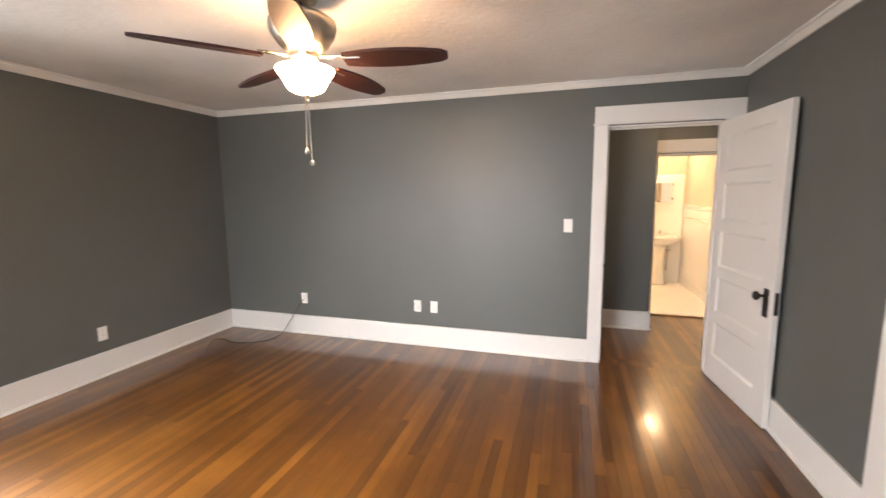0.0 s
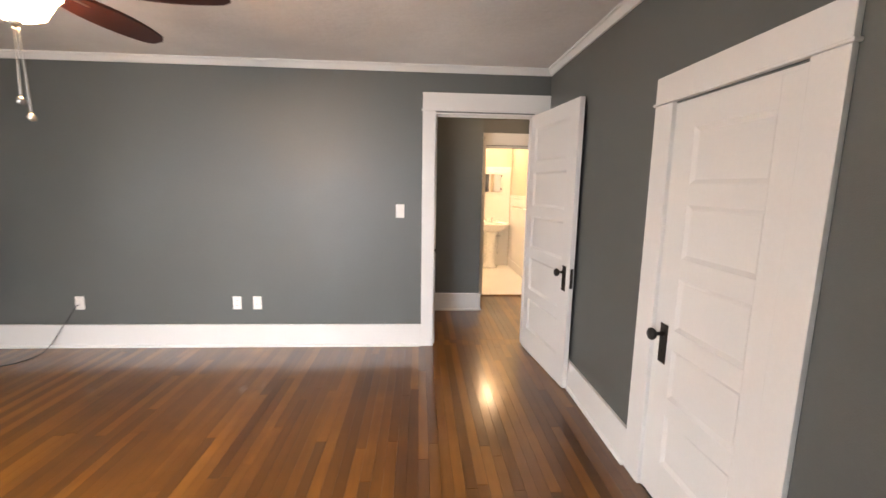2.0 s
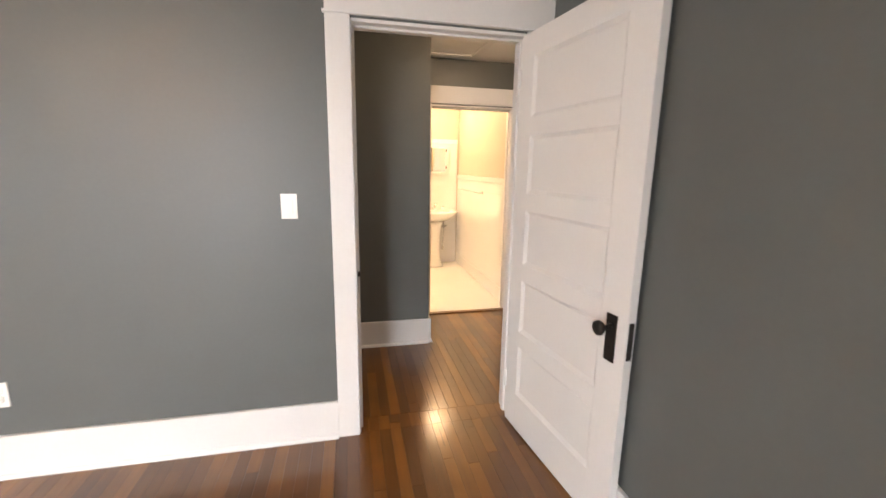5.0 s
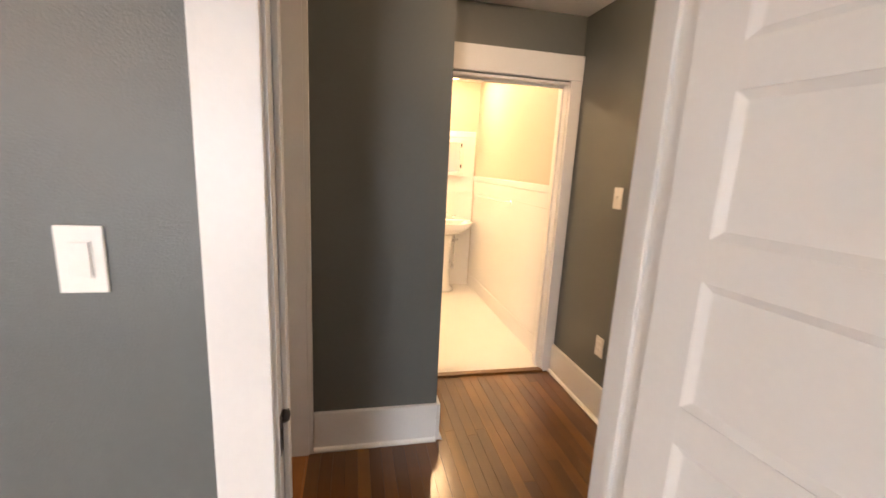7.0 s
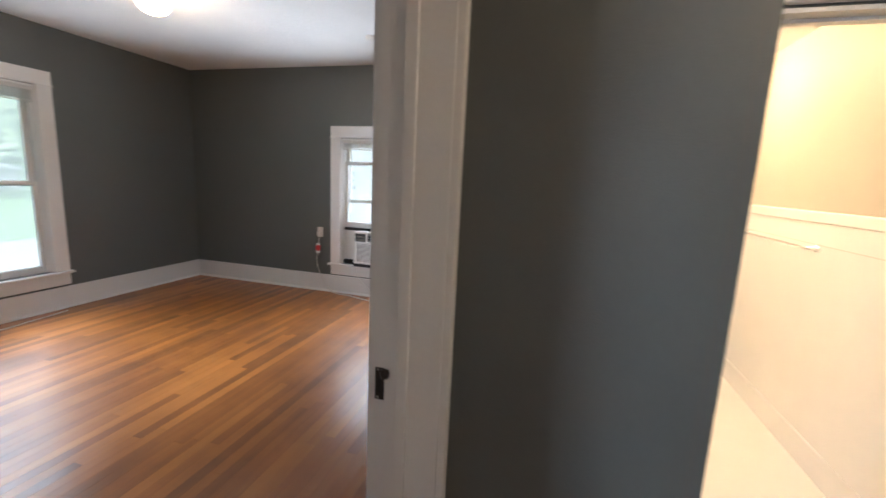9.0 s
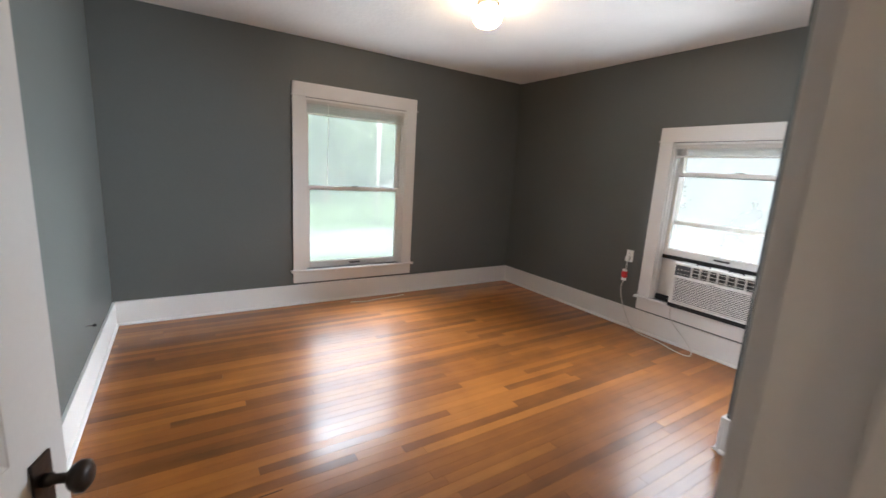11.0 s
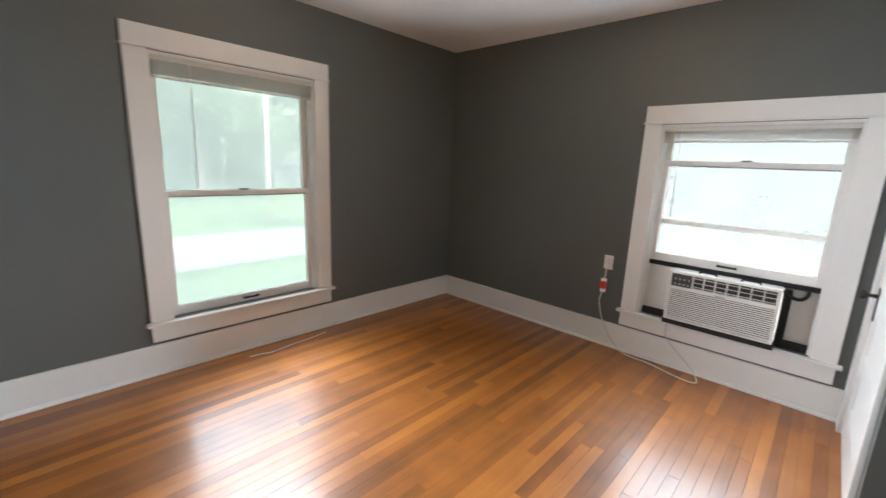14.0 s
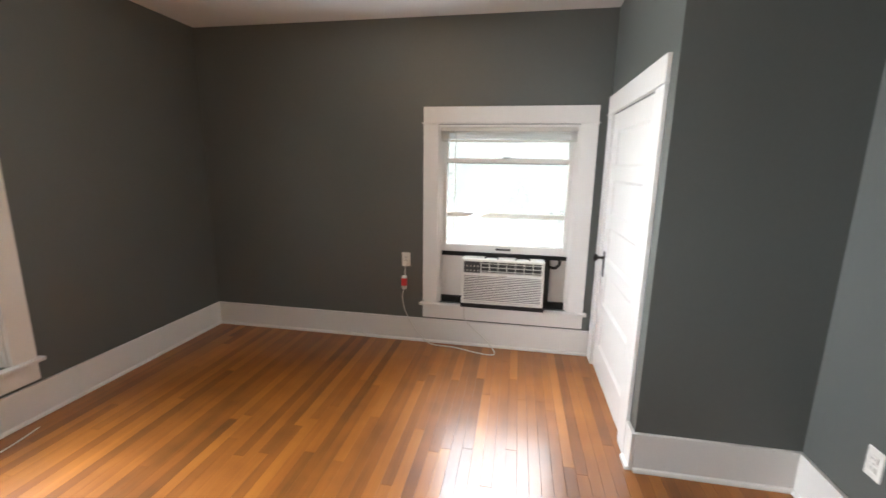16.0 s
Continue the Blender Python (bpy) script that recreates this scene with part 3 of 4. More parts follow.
def window(name, m, x0, x1, z0, z1, meet, depth=0.16, left=0.115, right=0.115, raised=0.0, label="", storm=None):
    """A double-hung window: local y = 0 is the room's wall face, the wall goes to -depth."""
    w = thing(name, m, label, "window", kind="structure")
    part("side_casing", cube(x0 - left, x0 + 0.006, 0, 0.02, z0, z1 + 0.004, bevel=0.003), WHITE, w)
    part("side_casing", cube(x1 - 0.006, x1 + right, 0, 0.02, z0, z1 + 0.004, bevel=0.003), WHITE, w)
    part("bead", cube(x0 - left - 0.01, x1 + right + 0.01, 0, 0.028, z1 + 0.004, z1 + 0.016, bevel=0.004), WHITE, w)
    part("head_casing", cube(x0 - left, x1 + right, 0, 0.021, z1 + 0.016, z1 + 0.13, bevel=0.003), WHITE, w)
    part("sill", cube(x0 - left - 0.025, x1 + right + 0.025, 0.0, 0.05, z0 - 0.022, z0, bevel=0.006), WHITE, w)
    part("inner_sill", cube(x0, x1, -depth, 0.0, z0 - 0.022, z0 - 0.001), WHITE, w)
    part("outer_sill", cube(x0 - 0.05, x1 + 0.05, -depth - 0.1, -depth, z0 - 0.05, z0 - 0.012, bevel=0.006), WHITE, w)
    # the pane's added film lays lens glare over the view outside
    g = part("storm_pane", cube(x0 + 0.018, x1 - 0.018, -0.152, -0.149, z0 + 0.002, z1 - 0.018), storm or GLARE_GLASS, w, "storm pane with a pale film added for glare")
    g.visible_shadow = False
    for zz in (z0 + 0.002, z1 - 0.04):
        part("storm_rail", cube(x0 + 0.018, x1 - 0.018, -0.158, -0.142, zz, zz + 0.022, bevel=0.002), WHITE, w)
    part("apron", cube(x0 - left, x1 + right, 0, 0.018, z0 - 0.132, z0 - 0.022, bevel=0.003), WHITE, w)
    part("jamb", cube(x0, x0 + 0.018, -depth, 0, z0, z1), WHITE, w)
    part("jamb", cube(x1 - 0.018, x1, -depth, 0, z0, z1), WHITE, w)
    part("head_jamb", cube(x0 + 0.018, x1 - 0.018, -depth, 0, z1 - 0.018, z1), WHITE, w)
    for xs in (x0 + 0.018, x1 - 0.030):
        part("stop", cube(xs, xs + 0.012, -0.052, -0.028, z0, z1 - 0.018, bevel=0.002), WHITE, w)
    a, b = x0 + 0.02, x1 - 0.02
    upper = sash("upper_sash", w, a, b, meet - 0.02, z1 - 0.019, -0.115, bottom=0.036)
    low = sash("lower_sash", w, a, b, z0 + raised, meet + 0.016 + raised, -0.072)
    mid = (a + b) / 2
    zt = meet + 0.016 + raised
    part("sash_lock", cube(mid - 0.03, mid + 0.03, -0.085, -0.058, zt, zt + 0.012, bevel=0.004), BRONZE, low, "small dark sash lock")
    # dark strip that stands in for the shadow line below the meeting rail
    part("shadow_strip", cube(a + 0.043, b - 0.043, -0.074, -0.054, zt - 0.041, zt - 0.035), FOAM, low, "thin dark strip imitating a shadow line")
    for k in (-1, 1):
        part("lift_post", cube(mid + k * 0.05 - 0.006, mid + k * 0.05 + 0.006, -0.056, -0.038, z0 + raised + 0.025, z0 + raised + 0.04), BRONZE, low)
    part("lift_handle", cube(mid - 0.06, mid + 0.06, -0.042, -0.036, z0 + raised + 0.025, z0 + raised + 0.04, bevel=0.002), BRONZE, low, "dark metal sash lift")
    return w


def blind(m, x0, x1, top, drop, count, wand):
    b = thing("window_blind", m, "white mini blind drawn all the way up", "blind")
    part("head_rail", cube(x0, x1, -0.034, -0.004, top - 0.03, top, bevel=0.002), BLIND, b)
    step = (drop - 0.05) / count
    for i in range(count):
        z = top - 0.034 - i * step
        part("slat", cube(x0 + 0.004, x1 - 0.004, -0.032, -0.006, z - 0.0022, z), BLIND, b)
    part("bottom_rail", cube(x0 + 0.004, x1 - 0.004, -0.032, -0.006, top - drop, top - drop + 0.013, bevel=0.002), BLIND, b)
    part("wand", tube([(x0 + wand, 0.002, top - 0.02), (x0 + wand, 0.0, top - 0.4), (x0 + wand + 0.004, -0.002, top - 0.8)], 0.003), PLATE, b, "thin clear tilt wand")


m = on_wall(R2W, 0, "e")
window("window_1", m, -WW[1], -WW[0], WW[2], WW[3], 1.175, label="white double-hung window with flat painted casing")
blind(m, -WW[1] + 0.02, -WW[0] - 0.02, WW[3] - 0.02, 0.128, 13, 0.83)
m = on_wall(0, R2N, "s")
window("window_2", m, -WN[1], -WN[0], WN[2], WN[3], 1.08, raised=0.43, storm=THIN_GLARE_GLASS, label="white double-hung window, lower sash raised over an air conditioner")
blind(m, -WN[1] + 0.02, -WN[0] - 0.02, WN[3] - 0.02, 0.105, 11, 0.9)
window("window_3", on_wall(R1W, 0, "e"), -WS1[1], -WS1[0], WS1[2], WS1[3], 1.3, label="white double-hung bedroom window")
window("window_4", on_wall(0, R1S, "n"), WS2[0], WS2[1], WS2[2], WS2[3], 1.3, label="white double-hung bedroom window")
window("window_5", on_wall(0, R1S, "n"), WS3[0], WS3[1], WS3[2], WS3[3], 1.3, label="white double-hung bedroom window")

# ---- ceiling fan ----
def ceiling_fan(x, y, top):
    f = thing("ceiling_fan", pose(x, y, top), "nickel ceiling fan with five cherry blades and lit glass bowl", "ceiling fan")
    part("canopy", lathe([(0.001, 0.0), (0.075, 0.0), (0.078, -0.012), (0.062, -0.045), (0.03, -0.06), (0.001, -0.06)]), NICKEL, f)
    part("down_rod", lathe([(0.012, -0.05), (0.012, -0.1)], 16), NICKEL, f)
    part("motor_housing", lathe([(0.001, -0.088), (0.045, -0.09), (0.115, -0.105), (0.148, -0.128), (0.152, -0.15), (0.142, -0.19), (0.112, -0.232), (0.08, -0.262), (0.001, -0.264)]), NICKEL, f)
    part("switch_housing", lathe([(0.001, -0.262), (0.062, -0.264), (0.066, -0.28), (0.06, -0.305), (0.001, -0.308)]), NICKEL, f)
    bm = bmesh.new()
    # a blade: narrow at the root, wide and rounded at the tip, pitched and slightly thick
    n, k = 18, 0.006
    up, dn = [], []
    for i in range(n + 1):
        t = i / n
        r = 0.19 + 0.48 * t
        w = 0.07 * (1 - ((t - 0.45) / 0.62) ** 2 * 0.62) * (1 - max(0, (t - 0.93) / 0.07) ** 2 * 0.4)
        up.append([bm.verts.new((r, s * w, k - s * w * 0.2)) for s in (-1, 0, 1)])
        dn.append([bm.verts.new((r, s * w, -k - s * w * 0.2)) for s in (-1, 0, 1)])
    for i in range(n):
        for j in range(2):
            bm.faces.new((up[i][j], up[i + 1][j], up[i + 1][j + 1], up[i][j + 1]))
            bm.faces.new((dn[i][j], dn[i][j + 1], dn[i + 1][j + 1], dn[i + 1][j]))
        for j in (0, 2):
            bm.faces.new((up[i][j], dn[i][j], dn[i + 1][j], up[i + 1][j]))
    for i in (0, n):
        for j in range(2):
            bm.faces.new((up[i][j], up[i][j + 1], dn[i][j + 1], dn[i][j]))
    bmesh.ops.recalc_face_normals(bm, faces=bm.faces)
    blade_mesh = mesh_of("blade", bm, CHERRY)
    arm = bmesh.new()
    box(arm, 0.075, 0.2, -0.014, 0.014, -0.002, 0.006, bevel=0.003)
    box(arm, 0.185, 0.27, -0.028, 0.028, -0.015, -0.009, bevel=0.002)
    box(arm, 0.18, 0.205, -0.02, 0.02, -0.014, 0.004, bevel=0.003)
    arm_mesh = mesh_of("blade_arm", arm, NICKEL)
    for i in range(5):
        m = pose(0, 0, -0.288, 0, 0, 11 + 72 * i)
        b = new("blade", blade_mesh)
        b.parent, b.matrix_basis = f, m @ pose(0, 0, -0.012)
        tagged(b, "dark cherry veneer blade")
        a = new("blade_arm", arm_mesh)
        a.parent, a.matrix_basis = f, m
    part("bowl_fitter", lathe([(0.05, -0.305), (0.062, -0.315), (0.07, -0.333), (0.001, -0.334)]), NICKEL, f)
    bowl = part("glass_bowl", lathe([(0.127, -0.336), (0.133, -0.342), (0.129, -0.352), (0.112, -0.372), (0.094, -0.406), (0.08, -0.43), (0.046, -0.446), (0.012, -0.452), (0.012, -0.448), (0.044, -0.442), (0.076, -0.426), (0.09, -0.404), (0.107, -0.371), (0.122, -0.352), (0.127, -0.342)], 40), BOWL, f, "frosted glass bowl, lit warm")
    part("bulb", lathe([(0.001, -0.345), (0.012, -0.349), (0.026, -0.37), (0.03, -0.383), (0.024, -0.4), (0.001, -0.407)], 16, at=(0.05, 0.02, 0)), BULB, f)
    part("bulb", lathe([(0.001, -0.345), (0.012, -0.349), (0.026, -0.37), (0.03, -0.383), (0.024, -0.4), (0.001, -0.407)], 16, at=(-0.05, -0.02, 0)), BULB, f)
    part("finial", lathe([(0.001, -0.446), (0.014, -0.448), (0.018, -0.456), (0.011, -0.468), (0.004, -0.474), (0.001, -0.478)], 16), NICKEL, f)
    for dx, dy, z in ((-0.012, 0.0, -0.7), (0.012, 0.004, -0.755)):
        c = part("pull_chain", tube([(dx * .4, dy, -0.47), (dx * .7, dy, -0.6), (dx, dy, z)], 0.0026), NICKEL, f, "thin metal pull chain")
        part("pull_knob", lathe([(0.001, z + 0.004), (0.007, z), (0.012, z - 0.012), (0.009, z - 0.022), (0.001, z - 0.026)], 16, at=(dx, dy, 0)), NICKEL, c)
    return f


ceiling_fan(-2.468, -2.0, R1C)


# ---- outlets and switches ----
def outlet(m, label="white duplex wall outlet"):
    o = thing("wall_outlet", m, label, "outlet")
    part("plate", cube(-0.036, 0.036, 0, 0.006, -0.058, 0.058, bevel=0.0025), PLATE, o)
    for z in (-0.02, 0.02):
        r = part("receptacle", cube(-0.017, 0.017, 0.006, 0.0085, z - 0.014, z + 0.014, bevel=0.004), PLATE, o)
        part("slot", cube(-0.0075, -0.0055, 0.0085, 0.0089, z - 0.004, z + 0.006), AC_DARK, r)
        part("slot", cube(0.0055, 0.0075, 0.0085, 0.0089, z - 0.004, z + 0.006), AC_DARK, r)
    part("screw", lathe([(0.003, 0.006), (0.003, 0.0072)], 10, "y"), NICKEL, o)
    return o


def rocker(m, label="white rocker light switch"):
    o = thing("light_switch", m, label, "light switch")
    part("plate", cube(-0.036, 0.036, 0, 0.006, -0.058, 0.058, bevel=0.0025), PLATE, o)
    part("bezel", cube(-0.018, 0.018, 0.006, 0.0075, -0.034, 0.034, bevel=0.001), PLATE, o)
    bm = cube(-0.0155, 0.0155, 0.0075, 0.0105, -0.031, 0.031, bevel=0.0015)
    for v in bm.verts:
        v.co.y += 0.035 * max(0, v.co.z) if v.co.y > 0.009 else 0
    part("rocker", bm, PLATE, o)
    return o


def toggle(m, label="white toggle light switch"):
    o = thing("light_switch", m, label, "light switch")
    part("plate", cube(-0.036, 0.036, 0, 0.006, -0.058, 0.058, bevel=0.0025), PLATE, o)
    part("toggle", cube(-0.005, 0.005, 0.006, 0.016, -0.002, 0.012, bevel=0.002), PLATE, o)
    return o


rocker(on_wall(-1.263, R1N, "s", 1.212))
tagged(outlet(on_wall(-3.98, R1N, "s", 0.392), "white wall outlet with a black coaxial cable"), group="bedroom outlets")
for x in (-2.674, -2.502):
    tagged(outlet(on_wall(x, R1N, "s", 0.395)), group="bedroom outlets")
tagged(outlet(on_wall(R1W, -1.383, "e", 0.36)), group="bedroom outlets")
toggle(on_wall(HE, 1.192, "w", 1.272))
outlet(on_wall(HE, 1.183, "w", 0.42))
outlet(on_wall(-3.43, R2N, "s", 0.702), "white wall outlet with a plugged-in cord")
outlet(on_wall(R2E, 2.72, "w", 0.41))


# coaxial cable from the bedroom outlet to the floor
solid("coaxial_cable", tube([(-3.985, -0.01, 0.38), (-4.0, -0.03, 0.36), (-4.06, -0.035, 0.27), (-4.14, -0.045, 0.15), (-4.22, -0.06, 0.03), (-4.2, -0.2, 0.006), (-4.25, -0.36, 0.005), (-4.47, -0.47, 0.005), (-4.7, -0.42, 0.005), (-4.78, -0.46, 0.005), (-4.7, -0.6, 0.005), (-4.57, -0.78, 0.005), (-4.47, -0.88, 0.01)], 0.0035), BLACK_CORD, "thin black coaxial cable trailing over the floor", "cable", kind="")
solid("wall_hook", lathe([(0.0025, 0.0), (0.0025, 0.035), (0.009, 0.036), (0.009, 0.05), (0.001, 0.052)], 14, "y", (-4.14, R2S, 0.386)), BLACK_CORD, "small dark cable stub on the wall", "cable stub", kind="")
solid("floor_cable", tube([(-5.1, 2.74, 0.005), (-5.07, 2.6, 0.005), (-5.055, 2.42, 0.005), (-5.03, 2.25, 0.005), (-5.05, 2.18, 0.005), (-5.06, 2.1, 0.005)], 0.004), CORD, "thin pale cable lying along the baseboard", "cable", kind="")


# ---- window air conditioner ----
def air_conditioner(m, x0, x1, z0, z1, front):
    """Local x runs west; the room's wall face is local y = 0 and the unit's face is at y = front."""
    a = thing("air_conditioner", m @ pose(0, 0, 0), "off-white window air conditioner set in foam under the raised sash", "air conditioner")
    back = -0.42
    part("case", cube(x0 + 0.006, x1 - 0.006, back, front - 0.042, z0 + 0.006, z1 - 0.004, bevel=0.006), AC_WHITE, a)
    w, h = x1 - x0, z1 - z0
    gt = z1 - 0.125
    f = part("face_frame", cube(x0, x0 + 0.018, front - 0.045, front, z0, z1, bevel=0.006), AC_WHITE, a)
    for lim in ((x1 - 0.018, x1, z0, z1), (x0 + 0.018, x1 - 0.018, z1 - 0.022, z1), (x0 + 0.018, x1 - 0.018, gt - 0.012, gt + 0.012), (x0 + 0.018, x1 - 0.018, z0, z0 + 0.014)):
        part("face_rail", cube(lim[0], lim[1], front - 0.045, front, lim[2], lim[3], bevel=0.004), AC_WHITE, f)
    part("intake", cube(x0 + 0.018, x1 - 0.018, front - 0.041, front - 0.038, z0 + 0.014, gt - 0.012), AC_DARK, a, "dark filter behind the grille")
    n = 15
    for i in range(n):
        z = z0 + 0.02 + (gt - 0.014 - z0 - 0.02) * (i + .5) / n
        part("grille_slat", cube(x0 + 0.017, x1 - 0.017, front - 0.008, front - 0.003, z - 0.0034, z + 0.0034), AC_WHITE, a)
    part("badge", cube((x0 + x1) / 2 - 0.035, (x0 + x1) / 2 + 0.03, front - 0.001, front + 0.001, gt - 0.006, gt + 0.002), NICKEL, a)
    # control panel at the west end, air outlet beside it
    cx = x1 - 0.15
    c = part("control_panel", cube(cx, x1 - 0.018, front - 0.03, front - 0.004, gt + 0.012, z1 - 0.022, bevel=0.002), AC_DARK, a, "dark grey control panel")
    for i in range(4):
        for j in range(2):
            part("button", lathe([(0.007, front - 0.004), (0.006, front - 0.001), (0.001, front - 0.001)], 12, "y", (cx + 0.022 + i * 0.028, 0, gt + 0.03 + j * 0.036)), NICKEL, c)
    part("outlet_recess", cube(x0 + 0.018, cx, front - 0.041, front - 0.036, gt + 0.012, z1 - 0.022), AC_DARK, a)
    o0, o1 = x0 + 0.018, cx
    for i in range(8):
        x = o0 + (o1 - o0) * i / 7
        part("louvre_post", cube(x - 0.003, x + 0.003, front - 0.03, front - 0.004, gt + 0.012, z1 - 0.022), AC_WHITE, a)
    for i in range(3):
        z = gt + 0.012 + (z1 - 0.022 - gt - 0.012) * (i + 0.5) / 3
        part("louvre", cube(o0, o1, front - 0.018, front - 0.010, z - 0.002, z + 0.002), AC_WHITE, a)
    for s in (0.36, 0.74):
        x = x1 - w * s
        part("top_handle", tube([(x - 0.05, front - 0.03, z1 - 0.006), (x - 0.045, front - 0.03, z1 + 0.012), (x, front - 0.03, z1 + 0.015), (x + 0.045, front - 0.03, z1 + 0.012), (x + 0.05, front - 0.03, z1 - 0.006)], 0.006), FOAM, a, "black carrying strap")
    return a


AW = on_wall(0, R2N, "s")
AC_X0, AC_X1 = 2.315, 2.955
air_conditioner(AW, AC_X0, AC_X1, 0.388, 0.755, 0.085)
seal = thing("filler_panels", AW, "white accordion side panels with black foam seals", "panel")
wl, wr, ws = -WN[1] + 0.018, -WN[0] - 0.018, WN[2]
for x0, x1 in ((wl, AC_X0), (AC_X1, wr)):
    p = part("accordion_panel", cube(x0, x1, -0.075, -0.068, ws + 0.045, 0.745), PANEL_W, seal)
    k = max(3, int((x1 - x0) / 0.022))
    for i in range(k):
        x = x0 + (x1 - x0) * (i + .5) / k
        part("pleat", cube(x - 0.004, x + 0.004, -0.068, -0.063, ws + 0.045, 0.745, bevel=0.0015), PANEL_W, p)
    part("foam_strip", cube(x0, x1, -0.085, -0.03, ws, ws + 0.05, bevel=0.008), FOAM, seal, "black foam seal")
part("foam_strip", cube(AC_X0 - 0.045, AC_X0 - 0.002, -0.08, -0.01, ws + 0.05, 0.75, bevel=0.01), FOAM, seal, "black foam seal")
part("foam_strip", cube(AC_X0 - 0.01, AC_X1 + 0.006, -0.02, 0.08, ws + 0.001, 0.386, bevel=0.004), FOAM, seal, "black foam seal")
part("foam_strip", cube(wl, wr, -0.09, -0.045, 0.745, 0.778, bevel=0.006), FOAM, seal, "black foam seal")
part("strap", tube([(AC_X0 + 0.0, -0.02, 0.735), (AC_X0 - 0.04, -0.02, 0.70), (AC_X0 - 0.085, -0.03, 0.69), (AC_X0 - 0.115, -0.04, 0.715), (AC_X0 - 0.12, -0.04, 0.75)], 0.012), FOAM, seal, "black rubber strap")

cord = thing("power_cord", pose(0, 0, 0), "grey power cord with a red-tagged safety plug", "power cord")
part("plug", cube(-3.45, -3.41, R2N - 0.045, R2N - 0.0095, 0.655, 0.7, bevel=0.006), PLATE, cord)
part("lead", tube([(-3.43, R2N - 0.03, 0.66), (-3.432, R2N - 0.03, 0.6), (-3.435, R2N - 0.03, 0.565)], 0.006), CORD, cord)
plug = part("safety_plug", cube(-3.458, -3.418, R2N - 0.052, R2N - 0.022, 0.455, 0.57, bevel=0.008), PLATE, cord)
part("red_tag", cube(-3.46, -3.416, R2N - 0.054, R2N - 0.02, 0.485, 0.55, bevel=0.004), RED, plug, "bright red tag")
part("cable", tube([(-3.44, R2N - 0.037, 0.458), (-3.455, R2N - 0.037, 0.38), (-3.43, R2N - 0.04, 0.27), (-3.38, R2N - 0.045, 0.17), (-3.31, R2N - 0.06, 0.08), (-3.2, R2N - 0.085, 0.012), (-3.0, R2N - 0.105, 0.008), (-2.82, R2N - 0.165, 0.008), (-2.7, R2N - 0.185, 0.008), (-2.665, R2N - 0.15, 0.01), (-2.7, R2N - 0.08, 0.03), (-2.77, R2N - 0.055, 0.09), (-2.86, R2N - 0.06, 0.17), (-2.92, R2N - 0.06, 0.24), (-2.93, R2N - 0.07, 0.31), (-2.925, R2N - 0.07, 0.37)], 0.0045), CORD, cord)


# ---- ceiling fittings ----
lamp = thing("ceiling_lamp", pose(-3.5, 2.45, R2C), "flush ceiling lamp with a lit glass globe", "ceiling lamp")
part("base", lathe([(0.001, 0.0), (0.075, 0.0), (0.078, -0.014), (0.06, -0.03), (0.001, -0.03)]), NICKEL, lamp)
part("globe", lathe([(0.06, -0.028), (0.085, -0.05), (0.1, -0.085), (0.095, -0.12), (0.07, -0.148), (0.03, -0.163), (0.001, -0.166)]), GLOBE, lamp, "lit warm glass globe")
hall_lamp = thing("ceiling_lamp", pose(0.13, 0.66, HC), "flush hall ceiling lamp with a lit glass bowl", "ceiling lamp")
part("base", lathe([(0.001, 0.0), (0.085, 0.0), (0.088, -0.014), (0.07, -0.03), (0.001, -0.03)]), NICKEL, hall_lamp)
part("bowl", lathe([(0.07, -0.028), (0.105, -0.045), (0.12, -0.07), (0.115, -0.095), (0.085, -0.115), (0.04, -0.126), (0.001, -0.128)]), HALL_GLOBE, hall_lamp, "lit warm glass bowl")
bath_ceiling_lamp = thing("ceiling_lamp", pose(0.15, 3.35, BC), "flush bathroom ceiling lamp with a lit glass bowl", "ceiling lamp")
part("base", lathe([(0.001, 0.0), (0.085, 0.0), (0.088, -0.012), (0.07, -0.02), (0.001, -0.02)]), NICKEL, bath_ceiling_lamp)
part("bowl", lathe([(0.07, -0.018), (0.11, -0.03), (0.12, -0.045), (0.105, -0.065), (0.06, -0.08), (0.001, -0.084)]), BATH_GLOBE, bath_ceiling_lamp, "lit warm glass bowl")
smoke = thing("smoke_detector", pose(-2.42, 3.55, R2C), "round white smoke detector on the ceiling", "smoke detector")
part("base", lathe([(0.001, 0.0), (0.062, 0.0), (0.062, -0.012), (0.001, -0.012)]), PLATE, smoke)
part("cover", lathe([(0.058, -0.012), (0.056, -0.024), (0.04, -0.034), (0.001, -0.036)]), PLATE, smoke)
hatch = thing("attic_hatch", pose(-0.17, 1.3, HC), "white painted attic hatch framed by flat trim", "hatch", kind="structure")
part("panel", cube(-0.2, 0.2, -0.26, 0.22, -0.012, 0.0), CEIL_TWO, hatch)
for lim in ((-0.26, 0.26, -0.32, -0.26), (-0.26, 0.26, 0.22, 0.28), (-0.26, -0.2, -0.26, 0.22), (0.2, 0.26, -0.26, 0.22)):
    part("trim_board", cube(*lim, -0.022, 0.0, bevel=0.003), WHITE, hatch)

reg = thing("floor_register", pose(-1.37, 1.43, 0.0), "dark metal floor register beside the door", "floor vent")
part("frame", cube(-0.07, 0.07, -0.14, 0.14, 0.0, 0.004, bevel=0.0015), BRONZE, reg)
for i in range(11):
    part("bar", cube(-0.055, 0.055, -0.122 + i * 0.0235, -0.112 + i * 0.0235, 0.004, 0.0065), FOAM, reg)


